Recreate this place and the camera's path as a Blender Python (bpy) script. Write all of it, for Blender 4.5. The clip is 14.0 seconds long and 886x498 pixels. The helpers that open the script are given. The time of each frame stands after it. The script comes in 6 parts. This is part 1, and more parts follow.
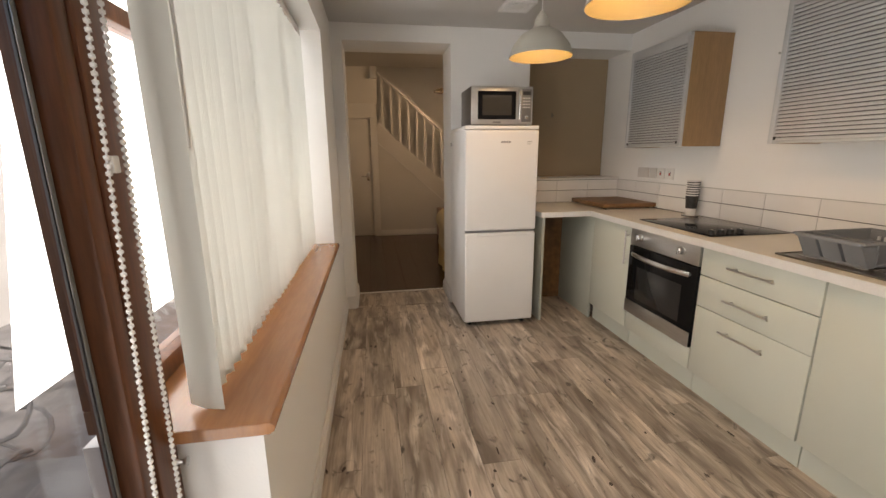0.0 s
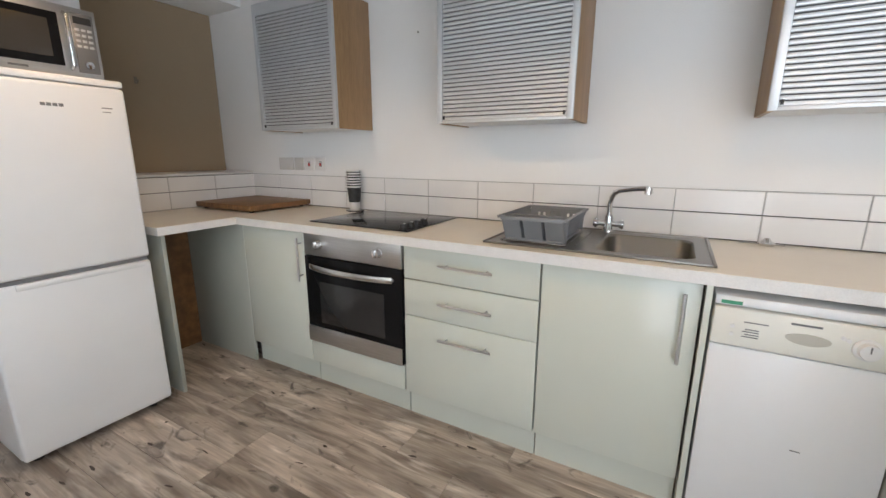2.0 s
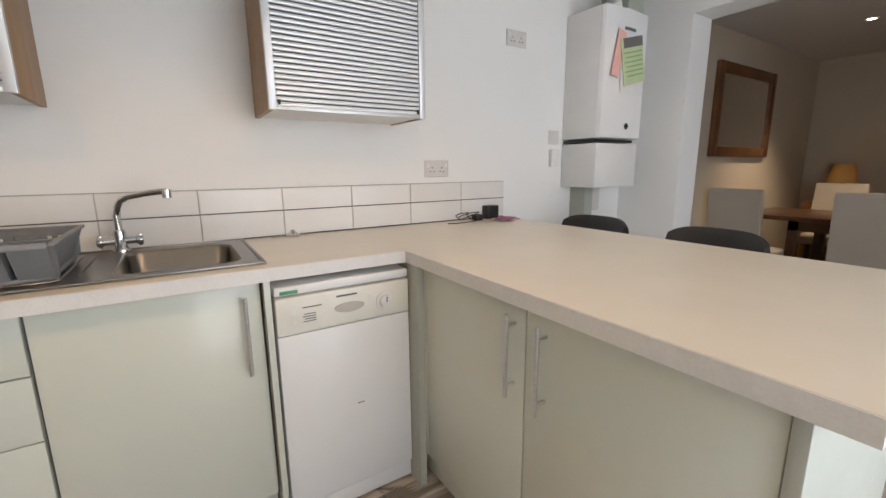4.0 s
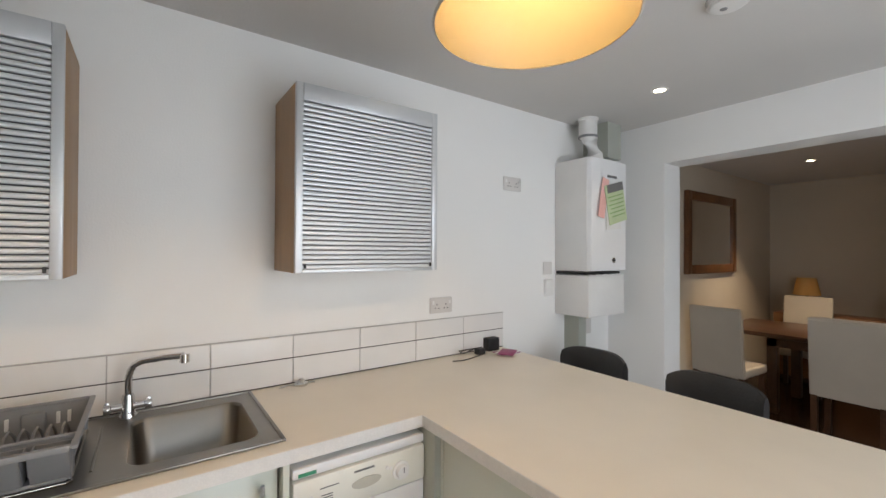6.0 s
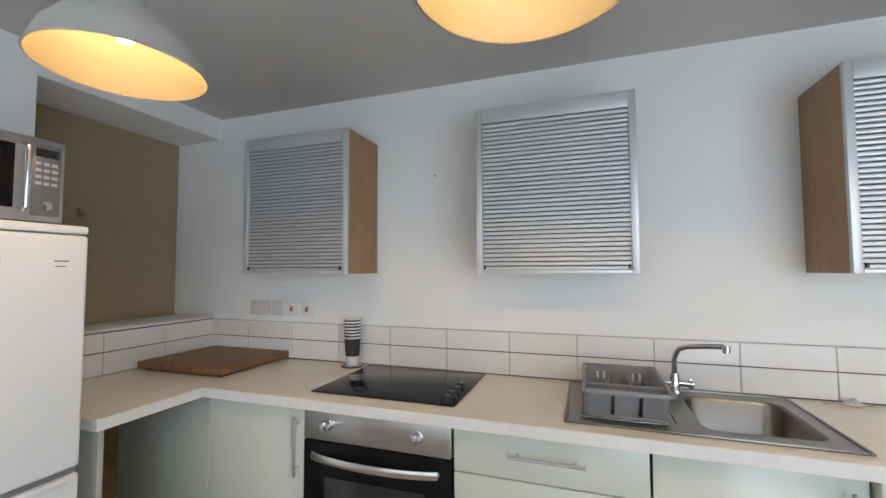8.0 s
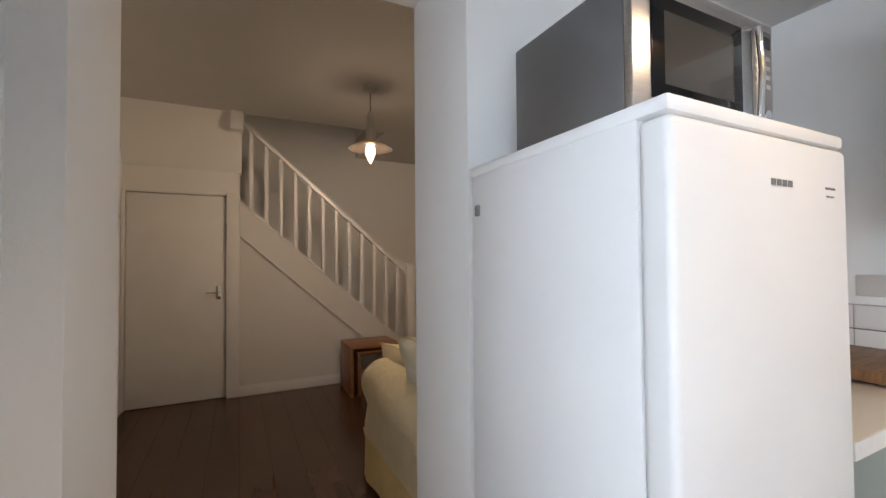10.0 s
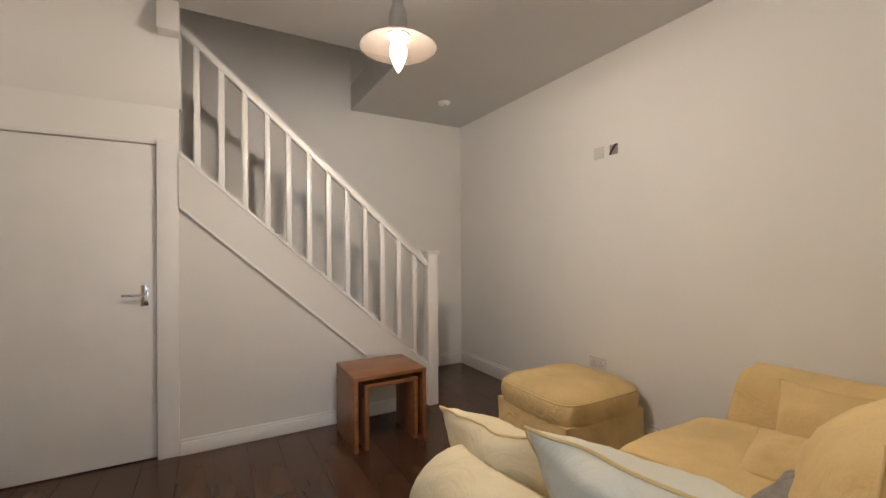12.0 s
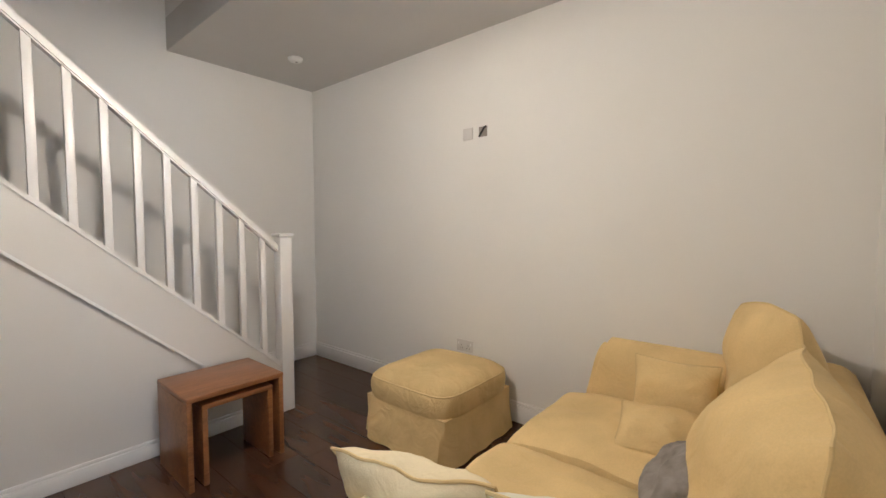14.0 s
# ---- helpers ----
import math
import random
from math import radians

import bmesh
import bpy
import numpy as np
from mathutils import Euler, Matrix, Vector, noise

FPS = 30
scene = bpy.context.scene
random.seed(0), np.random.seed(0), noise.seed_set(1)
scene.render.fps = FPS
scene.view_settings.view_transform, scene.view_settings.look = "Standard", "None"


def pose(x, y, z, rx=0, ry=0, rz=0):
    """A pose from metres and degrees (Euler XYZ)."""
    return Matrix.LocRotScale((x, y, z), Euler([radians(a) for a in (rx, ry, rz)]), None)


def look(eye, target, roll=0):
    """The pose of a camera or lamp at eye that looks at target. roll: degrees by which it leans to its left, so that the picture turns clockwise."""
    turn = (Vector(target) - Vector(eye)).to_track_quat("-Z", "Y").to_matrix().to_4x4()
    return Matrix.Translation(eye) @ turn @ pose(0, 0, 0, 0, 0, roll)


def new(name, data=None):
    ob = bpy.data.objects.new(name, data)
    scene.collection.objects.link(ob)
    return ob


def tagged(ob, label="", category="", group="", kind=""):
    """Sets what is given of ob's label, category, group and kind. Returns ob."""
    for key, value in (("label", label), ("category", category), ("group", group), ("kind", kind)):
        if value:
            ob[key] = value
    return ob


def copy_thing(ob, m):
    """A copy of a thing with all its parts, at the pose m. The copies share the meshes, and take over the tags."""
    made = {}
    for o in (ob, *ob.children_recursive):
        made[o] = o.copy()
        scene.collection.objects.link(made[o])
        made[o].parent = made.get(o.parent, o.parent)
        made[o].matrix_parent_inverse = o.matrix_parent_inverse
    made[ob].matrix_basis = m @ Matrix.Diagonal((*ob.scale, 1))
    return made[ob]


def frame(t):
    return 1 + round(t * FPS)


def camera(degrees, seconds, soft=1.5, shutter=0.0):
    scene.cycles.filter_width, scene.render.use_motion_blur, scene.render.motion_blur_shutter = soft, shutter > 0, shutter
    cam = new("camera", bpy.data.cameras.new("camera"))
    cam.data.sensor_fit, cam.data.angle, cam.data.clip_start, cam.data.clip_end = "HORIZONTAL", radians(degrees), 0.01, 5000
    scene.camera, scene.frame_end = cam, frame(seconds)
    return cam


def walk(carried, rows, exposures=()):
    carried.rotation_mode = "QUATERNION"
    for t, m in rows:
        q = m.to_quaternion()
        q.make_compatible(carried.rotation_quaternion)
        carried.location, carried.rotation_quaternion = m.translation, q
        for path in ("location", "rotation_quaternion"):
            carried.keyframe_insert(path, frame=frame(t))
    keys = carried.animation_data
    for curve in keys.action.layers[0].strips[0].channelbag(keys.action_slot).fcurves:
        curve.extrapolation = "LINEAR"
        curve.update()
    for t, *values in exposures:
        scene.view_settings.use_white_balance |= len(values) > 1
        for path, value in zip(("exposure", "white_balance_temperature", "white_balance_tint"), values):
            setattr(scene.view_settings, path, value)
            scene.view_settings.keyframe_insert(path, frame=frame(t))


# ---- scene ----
cam = camera(94.0, 14.0)
PATH = [
    (0, (0.038, 0.145, 1.382), (0.359, 2.068, 0.936), -0.5),
    (0.5, (0.064, 0.322, 1.361), (0.781, 2.122, 0.865), 0.0),
    (1, (0.182, 0.609, 1.359), (1.226, 2.245, 0.875), 0.3),
    (1.5, (0.208, 0.864, 1.316), (1.579, 2.252, 0.875), 0.4),
    (2, (0.296, 1.027, 1.278), (1.996, 1.982, 0.833), 0.1),
    (2.5, (0.48, 1.117, 1.261), (2.382, 1.444, 0.735), 0.1),
    (3, (0.528, 1.097, 1.228), (2.42, 0.76, 0.677), 0.3),
    (3.5, (0.478, 1.095, 1.178), (2.18, 0.199, 0.629), 0.3),
    (6, (0.531, 1.234, 1.503), (2.159, 0.072, 1.519), 0.3),
    (6.5, (0.544, 1.375, 1.475), (2.315, 0.45, 1.565), 0.3),
    (7, (0.511, 1.49, 1.469), (2.444, 0.99, 1.578), 0.2),
    (7.5, (0.466, 1.571, 1.465), (2.463, 1.636, 1.564), -0.0),
    (8, (0.364, 1.626, 1.436), (2.253, 2.275, 1.54), -0.2),
    (8.5, (0.237, 1.828, 1.399), (1.873, 2.973, 1.501), -0.3),
    (9, (0.151, 2.089, 1.387), (1.47, 3.59, 1.476), -0.4),
    (9.2, (0.136, 2.224, 1.373), (1.338, 3.821, 1.46), -0.5),
    (11.3, (0.211, 3.803, 1.284), (0.979, 5.65, 1.312), -0.4),
    (11.5, (0.238, 3.953, 1.274), (1.041, 5.784, 1.3), -0.4),
    (12, (0.339, 4.248, 1.29), (1.312, 5.995, 1.298), -0.4),
    (12.5, (0.443, 4.396, 1.275), (1.632, 6.004, 1.258), -0.5),
    (13, (0.483, 4.435, 1.286), (1.872, 5.873, 1.231), -0.3),
    (13.5, (0.475, 4.486, 1.291), (1.997, 5.781, 1.207), -0.1),
    (14, (0.386, 4.569, 1.327), (1.927, 5.84, 1.225), -0.1),
]
walk(cam, [(t, look(e, g, r)) for t, e, g, r in PATH],
     exposures=[(0, -0.1, 7700, 17), (1, -0.05, 8300, 19), (2, 0.14, 6200, 12), (3, 0.0, 6600, 14), (3.7, -0.02, 6600, 14), (6, -0.05, 6450, 12),
                (7.5, 0.02, 6100, 10), (8.5, 0.18, 5900, 9), (9, 0.3, 5900, 10), (10.4, 0.65, 6200, 13), (11.3, 1.3, 6850, 14), (11.6, 1.5, 6350, 13), (12, 1.65, 5150, 8), (13, 1.84, 4850, 6), (14, 1.88, 4850, 6)])

# ---- light ----
world = bpy.data.worlds.new("world")
scene.world = world
world.use_nodes = True
wn = world.node_tree
sky = wn.nodes.new("ShaderNodeTexSky")
sky.sky_type, sky.sun_disc = "NISHITA", False
sky.sun_elevation, sky.sun_rotation = radians(52), radians(145)
wn.links.new(sky.outputs[0], wn.nodes["Background"].inputs[0])
wn.nodes["Background"].inputs[1].default_value = 0.15
SUN = bpy.data.lights.new("sun", "SUN")
SUN.energy, SUN.angle, SUN.color = 4.5, radians(12), (1, 0.97, 0.92)
new("sun", SUN).matrix_world = look((5, -7, 11), (0, 0, 0))


def area_lamp(name, eye, target, sx, sy, watts, colour):
    d = bpy.data.lights.new(name, "AREA")
    d.shape, d.size, d.size_y, d.energy, d.color = "RECTANGLE", sx, sy, watts, colour
    o = new(name, d)
    o.matrix_world = look(eye, target)
    return o


def point_lamp(name, at, watts, colour, size=0.03):
    d = bpy.data.lights.new(name, "POINT")
    d.energy, d.color, d.shadow_soft_size = watts, colour, size
    o = new(name, d)
    o.location = at
    return o


DAY, WARM = (0.88, 0.95, 1.0), (1.0, 0.70, 0.42)
area_lamp("window_daylight", (-0.70, 2.15, 1.45), (2, 2.15, 1.0), 2.0, 1.3, 37, DAY)
area_lamp("patio_daylight", (-0.46, -0.12, 1.1), (2, -0.12, 1.0), 1.9, 1.85, 40, DAY)
PENDANTS = [(1.10, 2.77), (1.08, 0.63), (1.05, 1.715)]
for (px, py), pz in zip(PENDANTS, (2.035, 2.012, 1.995)):
    point_lamp("pendant_bulb", (px, py, pz), 9.0, WARM, 0.035)
LIVING_LAMP = (1.07, 5.96)
point_lamp("living_bulb", (LIVING_LAMP[0], LIVING_LAMP[1], 2.15), 21, (1.0, 0.72, 0.46), 0.035)
# Beams at (0.7, -1.16) and (0.3, -3.2) come from added, unseen downlights.
for sx, sy, w in [(1.706, -1.09, 7), (1.706, 0.19, 5), (0.7, -1.16, 6), (1.7, -3.9, 115), (0.3, -3.2, 70)]:
    d = bpy.data.lights.new("downlight_beam", "SPOT")
    d.energy, d.spot_size, d.spot_blend, d.color, d.shadow_soft_size = w, radians(95), 0.7, (1.0, 0.78, 0.52), 0.03
    new("downlight_beam", d).matrix_world = look((sx, sy, 2.39), (sx, sy + 0.001, 0))


# ---- materials ----
def mat(name, colour, rough=0.5, metal=0.0, vary=0.06, scale=3.0, bump=0.0, bump_scale=60.0, per=0.0, colour2=None,
        stretch=(1, 1, 1), grain=0.0, grain_scale=40.0, coat=0.0, folds=0.0):
    """A surface with large and fine variation, relief, and a tone of its own for each object (per)."""
    m = bpy.data.materials.new(name)
    m.use_nodes = True
    nt = m.node_tree
    N, L = nt.nodes, nt.links
    b = N["Principled BSDF"]
    b.inputs["Roughness"].default_value, b.inputs["Metallic"].default_value = rough, metal
    b.inputs["Coat Weight"].default_value = coat
    tc = N.new("ShaderNodeTexCoord")
    mp = N.new("ShaderNodeMapping")
    mp.inputs["Scale"].default_value = stretch
    L.new(tc.outputs["Object"], mp.inputs["Vector"])
    if per:
        oi = N.new("ShaderNodeObjectInfo")
        sh = N.new("ShaderNodeVectorMath")
        sh.operation = "MULTIPLY_ADD"
        cb = N.new("ShaderNodeCombineXYZ")
        for k in range(3):
            L.new(oi.outputs["Random"], cb.inputs[k])
        sh.inputs[1].default_value = (37, 53, 19)
        L.new(cb.outputs[0], sh.inputs[0])
        L.new(tc.outputs["Object"], sh.inputs[2])
        L.new(sh.outputs[0], mp.inputs["Vector"])
    n1 = N.new("ShaderNodeTexNoise")
    n1.inputs["Scale"].default_value, n1.inputs["Detail"].default_value = scale, 4
    L.new(mp.outputs[0], n1.inputs["Vector"])
    n2 = N.new("ShaderNodeTexNoise")
    n2.inputs["Scale"].default_value, n2.inputs["Detail"].default_value = grain_scale, 6
    L.new(mp.outputs[0], n2.inputs["Vector"])
    mix = N.new("ShaderNodeMixRGB")
    c2 = colour2 or tuple(c * (1 - 2.2 * vary) for c in colour)
    mix.inputs[1].default_value, mix.inputs[2].default_value = (*colour, 1), (*c2, 1)
    rng = N.new("ShaderNodeMapRange")
    rng.inputs["From Min"].default_value, rng.inputs["From Max"].default_value = 0.35, 0.68
    L.new(n1.outputs[0], rng.inputs["Value"])
    L.new(rng.outputs[0], mix.inputs[0])
    last = mix.outputs[0]
    if grain:
        g = N.new("ShaderNodeMixRGB")
        g.blend_type = "MULTIPLY"
        r2 = N.new("ShaderNodeMapRange")
        r2.inputs["From Min"].default_value, r2.inputs["From Max"].default_value = 0.4, 0.62
        r2.inputs["To Min"].default_value, r2.inputs["To Max"].default_value = 1 - grain, 1
        L.new(n2.outputs[0], r2.inputs["Value"])
        g.inputs[0].default_value = 1
        L.new(last, g.inputs[1])
        L.new(r2.outputs[0], g.inputs[2])
        last = g.outputs[0]
    if per:
        hv = N.new("ShaderNodeHueSaturation")
        pr = N.new("ShaderNodeMapRange")
        pr.inputs["To Min"].default_value, pr.inputs["To Max"].default_value = 1 - per, 1 + per
        L.new(oi.outputs["Random"], pr.inputs["Value"])
        L.new(pr.outputs[0], hv.inputs["Value"])
        L.new(last, hv.inputs["Color"])
        last = hv.outputs[0]
    L.new(last, b.inputs["Base Color"])
    rr = N.new("ShaderNodeMapRange")
    rr.inputs["To Min"].default_value, rr.inputs["To Max"].default_value = max(0.02, rough * 0.85), min(1, rough * 1.15)
    L.new(n2.outputs[0], rr.inputs["Value"])
    L.new(rr.outputs[0], b.inputs["Roughness"])
    if bump:
        n3 = N.new("ShaderNodeTexNoise")
        n3.inputs["Scale"].default_value, n3.inputs["Detail"].default_value = bump_scale, 3
        L.new(mp.outputs[0], n3.inputs["Vector"])
        bp = N.new("ShaderNodeBump")
        bp.inputs["Strength"].default_value, bp.inputs["Distance"].default_value = bump, 0.004
        L.new(n3.outputs[0], bp.inputs["Height"])
        L.new(bp.outputs[0], b.inputs["Normal"])
        if folds:
            n4 = N.new("ShaderNodeTexNoise")
            n4.inputs["Scale"].default_value, n4.inputs["Detail"].default_value, n4.inputs["Distortion"].default_value = 7, 3, 1.4
            L.new(mp.outputs[0], n4.inputs["Vector"])
            b4 = N.new("ShaderNodeBump")
            b4.inputs["Strength"].default_value, b4.inputs["Distance"].default_value = folds, 0.03
            L.new(n4.outputs[0], b4.inputs["Height"])
            L.new(b4.outputs[0], bp.inputs["Normal"])
    return m


def glow(name, colour, strength):
    m = bpy.data.materials.new(name)
    m.use_nodes = True
    b = m.node_tree.nodes["Principled BSDF"]
    b.inputs["Base Color"].default_value = (*colour, 1)
    b.inputs["Emission Color"].default_value, b.inputs["Emission Strength"].default_value = (*colour, 1), strength
    return m


def glass(name, colour=(1, 1, 1), rough=0.0, ior=1.45):
    m = bpy.data.materials.new(name)
    m.use_nodes = True
    b = m.node_tree.nodes["Principled BSDF"]
    b.inputs["Base Color"].default_value, b.inputs["Roughness"].default_value = (*colour, 1), rough
    b.inputs["Transmission Weight"].default_value, b.inputs["IOR"].default_value = 1, ior
    return m


def sheer(name, colour, share):
    """Cloth or enamel through which part of the light passes."""
    m = bpy.data.materials.new(name)
    m.use_nodes = True
    N, L = m.node_tree.nodes, m.node_tree.links
    b = N["Principled BSDF"]
    b.inputs["Base Color"].default_value, b.inputs["Roughness"].default_value = (*colour, 1), 0.8
    t = N.new("ShaderNodeBsdfTranslucent")
    t.inputs[0].default_value = (*colour, 1)
    w = N.new("ShaderNodeTexNoise")
    w.inputs["Scale"].default_value = 220
    bp = N.new("ShaderNodeBump")
    bp.inputs["Strength"].default_value, bp.inputs["Distance"].default_value = 0.2, 0.001
    L.new(w.outputs[0], bp.inputs["Height"])
    L.new(bp.outputs[0], b.inputs["Normal"])
    mx = N.new("ShaderNodeMixShader")
    mx.inputs[0].default_value = share
    L.new(b.outputs[0], mx.inputs[1])
    L.new(t.outputs[0], mx.inputs[2])
    L.new(mx.outputs[0], N["Material Output"].inputs[0])
    return m


WALL = mat("wall_paint", (0.84, 0.84, 0.83), 0.75, vary=0.015, scale=1.2, bump=0.15, bump_scale=140)
WALL2 = mat("off_white_paint", (0.80, 0.79, 0.765), 0.75, vary=0.015, scale=1.2, bump=0.15, bump_scale=140)
# Greyer than the walls: the ceilings' weaker light is put into the paint.
CEIL = mat("dimmed_ceiling_paint", (0.60, 0.59, 0.575), 0.85, vary=0.015, scale=1.5, bump=0.2, bump_scale=90)
DINEWALL = mat("warm_beige_paint", (0.64, 0.56, 0.45), 0.8, vary=0.03, scale=1.5, bump=0.15, bump_scale=120)
# The stairs' white darkened: weaker lamplight is painted into the colour.
STAIRDIM = mat("dimmed_stair_white", (0.68, 0.66, 0.63), 0.55, vary=0.02, scale=1.5, bump=0.1, bump_scale=120)
TAUPE = mat("taupe_paint", (0.38, 0.295, 0.195), 0.8, vary=0.02, scale=2, bump=0.1)
GLOSS = mat("white_gloss", (0.79, 0.78, 0.765), 0.3, vary=0.02, scale=4, bump=0.06, bump_scale=40)


def deck_material(name, base, dark, pale, rough):
    """Weathered plank print: soft drifting tones, pale streaks and dark knots, each plank with its own patch and tone."""
    m = bpy.data.materials.new(name)
    m.use_nodes = True
    N, L = m.node_tree.nodes, m.node_tree.links
    b = N["Principled BSDF"]
    tc, oi, cb, sh = N.new("ShaderNodeTexCoord"), N.new("ShaderNodeObjectInfo"), N.new("ShaderNodeCombineXYZ"), N.new("ShaderNodeVectorMath")
    for k in range(3):
        L.new(oi.outputs["Random"], cb.inputs[k])
    sh.operation = "MULTIPLY_ADD"
    sh.inputs[1].default_value = (37, 53, 19)
    L.new(cb.outputs[0], sh.inputs[0])
    L.new(tc.outputs["Object"], sh.inputs[2])

    def layer(stretch, scale, detail, lo, hi, distort=0.0):
        mp, n, r = N.new("ShaderNodeMapping"), N.new("ShaderNodeTexNoise"), N.new("ShaderNodeMapRange")
        mp.inputs["Scale"].default_value = stretch
        n.inputs["Scale"].default_value, n.inputs["Detail"].default_value, n.inputs["Distortion"].default_value = scale, detail, distort
        r.inputs["From Min"].default_value, r.inputs["From Max"].default_value = lo, hi
        L.new(sh.outputs[0], mp.inputs["Vector"])
        L.new(mp.outputs[0], n.inputs["Vector"])
        L.new(n.outputs[0], r.inputs["Value"])
        return r.outputs[0], n.outputs[0]

    def blend(a, colour, fac, strength):
        mx, ml = N.new("ShaderNodeMixRGB"), N.new("ShaderNodeMath")
        ml.operation = "MULTIPLY"
        ml.inputs[1].default_value = strength
        L.new(fac, ml.inputs[0])
        L.new(ml.outputs[0], mx.inputs[0])
        if isinstance(a, tuple):
            mx.inputs[1].default_value = (*a, 1)
        else:
            L.new(a, mx.inputs[1])
        mx.inputs[2].default_value = (*colour, 1)
        return mx.outputs[0]

    c = blend(base, dark, layer((5, 0.9, 1), 2.4, 4, 0.41, 0.64, 0.6)[0], 0.85)
    c = blend(c, pale, layer((6, 1.0, 1), 2.9, 3, 0.54, 0.70, 0.4)[0], 0.8)
    fine, raw = layer((22, 1.0, 1), 5, 5, 0.40, 0.62)
    c = blend(c, dark, fine, 0.28)
    c = blend(c, tuple(v * 0.32 for v in dark), layer((3.0, 1.6, 1), 4.6, 3, 0.61, 0.75, 1.6)[0], 0.85)
    hv, pr = N.new("ShaderNodeHueSaturation"), N.new("ShaderNodeMapRange")
    pr.inputs["To Min"].default_value, pr.inputs["To Max"].default_value = 0.84, 1.16
    L.new(oi.outputs["Random"], pr.inputs["Value"])
    L.new(pr.outputs[0], hv.inputs["Value"])
    L.new(c, hv.inputs["Color"])
    L.new(hv.outputs[0], b.inputs["Base Color"])
    rr = N.new("ShaderNodeMapRange")
    rr.inputs["To Min"].default_value, rr.inputs["To Max"].default_value = rough * 0.8, rough * 1.2
    L.new(raw, rr.inputs["Value"])
    L.new(rr.outputs[0], b.inputs["Roughness"])
    bp = N.new("ShaderNodeBump")
    bp.inputs["Strength"].default_value, bp.inputs["Distance"].default_value = 0.25, 0.002
    L.new(raw, bp.inputs["Height"])
    L.new(bp.outputs[0], b.inputs["Normal"])
    return m


OAKDECK = deck_material("weathered_oak_floor", (0.56, 0.475, 0.395), (0.165, 0.128, 0.10), (0.86, 0.77, 0.68), 0.32)
KNOT = mat("dark_knot", (0.075, 0.05, 0.036), 0.5, vary=0.2, scale=30)
DARKOAK = mat("dark_walnut_floor", (0.080, 0.039, 0.022), 0.25, vary=0.12, scale=2.5, bump=0.0, bump_scale=24, per=0.25,
              colour2=(0.05, 0.024, 0.014), stretch=(3.5, 0.4, 1), grain=0.05, grain_scale=6)
GAP = mat("floor_joint", (0.03, 0.022, 0.017), 0.8, vary=0.1)
SAGE = mat("sage_gloss_door", (0.63, 0.655, 0.58), 0.25, vary=0.015, scale=2, bump=0.02, bump_scale=20, coat=0.2)
CARCASS = mat("grey_and_shaded_sage_panel", (0.42, 0.44, 0.39), 0.5, vary=0.03)
WORKTOP = mat("speckled_worktop", (0.75, 0.68, 0.57), 0.30, vary=0.02, scale=5, grain=0.012, grain_scale=700)
WORKEDGE = mat("worktop_edge", (0.74, 0.73, 0.71), 0.38, vary=0.02, scale=30, grain=0.05, grain_scale=200)
TILE = mat("white_glazed_tile", (0.80, 0.79, 0.775), 0.18, vary=0.02, scale=5, bump=0.05, bump_scale=12, per=0.025)
GROUT = mat("grey_grout", (0.48, 0.475, 0.46), 0.9, vary=0.08, scale=20)
DARKGROUT = mat("dark_grout_and_shadow", (0.07, 0.068, 0.065), 0.85, vary=0.1, scale=20)
STEEL = mat("brushed_steel", (0.68, 0.68, 0.68), 0.33, 1.0, vary=0.05, scale=6, stretch=(1, 1, 30), grain=0.08, grain_scale=40)
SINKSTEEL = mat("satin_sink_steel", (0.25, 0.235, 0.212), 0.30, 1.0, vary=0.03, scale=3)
POLISHED = mat("polished_steel", (0.74, 0.74, 0.74), 0.24, 1.0, vary=0.03, scale=6)
CUPBLACK = mat("black_cup_print", (0.02, 0.02, 0.02), 0.5, vary=0.3, scale=40, colour2=(0.035, 0.035, 0.035))
CHROME = mat("chrome", (0.78, 0.78, 0.78), 0.09, 1.0, vary=0.03, scale=9)
ALU = mat("silver_shutter", (0.62, 0.64, 0.66), 0.42, 0.55, vary=0.03, scale=4)
SLOT = mat("shutter_gap_shade", (0.055, 0.056, 0.06), 0.6, 0.2, vary=0.05)
BEECH = mat("beech_veneer", (0.41, 0.245, 0.115), 0.45, vary=0.08, scale=3, stretch=(8, 8, 0.8), grain=0.14, grain_scale=18)
BLACKGLASS = mat("black_glass", (0.010, 0.010, 0.011), 0.06, vary=0.1, scale=3)
BLACKGLASS.node_tree.nodes["Principled BSDF"].inputs["IOR"].default_value = 1.3
BLACKGLASS.node_tree.nodes["Principled BSDF"].inputs["Specular IOR Level"].default_value = 0.3
BLACK = mat("black_plastic", (0.018, 0.018, 0.019), 0.45, vary=0.1, scale=20)
APPLIANCE = mat("white_enamel", (0.80, 0.805, 0.81), 0.3, vary=0.015, scale=3, bump=0.08, bump_scale=260)
PLASTIC = mat("white_plastic", (0.78, 0.775, 0.76), 0.4, vary=0.02, scale=6)
CREAMPANEL = mat("cream_control_panel", (0.79, 0.78, 0.71), 0.4, vary=0.03, scale=8)
GREYPL = mat("grey_rack_plastic", (0.23, 0.235, 0.245), 0.5, vary=0.06, scale=8)
SILLWOOD = mat("varnished_sill", (0.40, 0.175, 0.07), 0.25, vary=0.07, scale=3, stretch=(6, 0.6, 1), grain=0.10, grain_scale=16, coat=0.3)
FRAMEWOOD = mat("mahogany_frame", (0.19, 0.068, 0.027), 0.35, vary=0.15, scale=4, stretch=(8, 8, 0.7), grain=0.25, grain_scale=14)
TEAK = mat("teak_veneer", (0.33, 0.145, 0.055), 0.32, vary=0.12, scale=4, stretch=(1, 7, 7), grain=0.25, grain_scale=14)
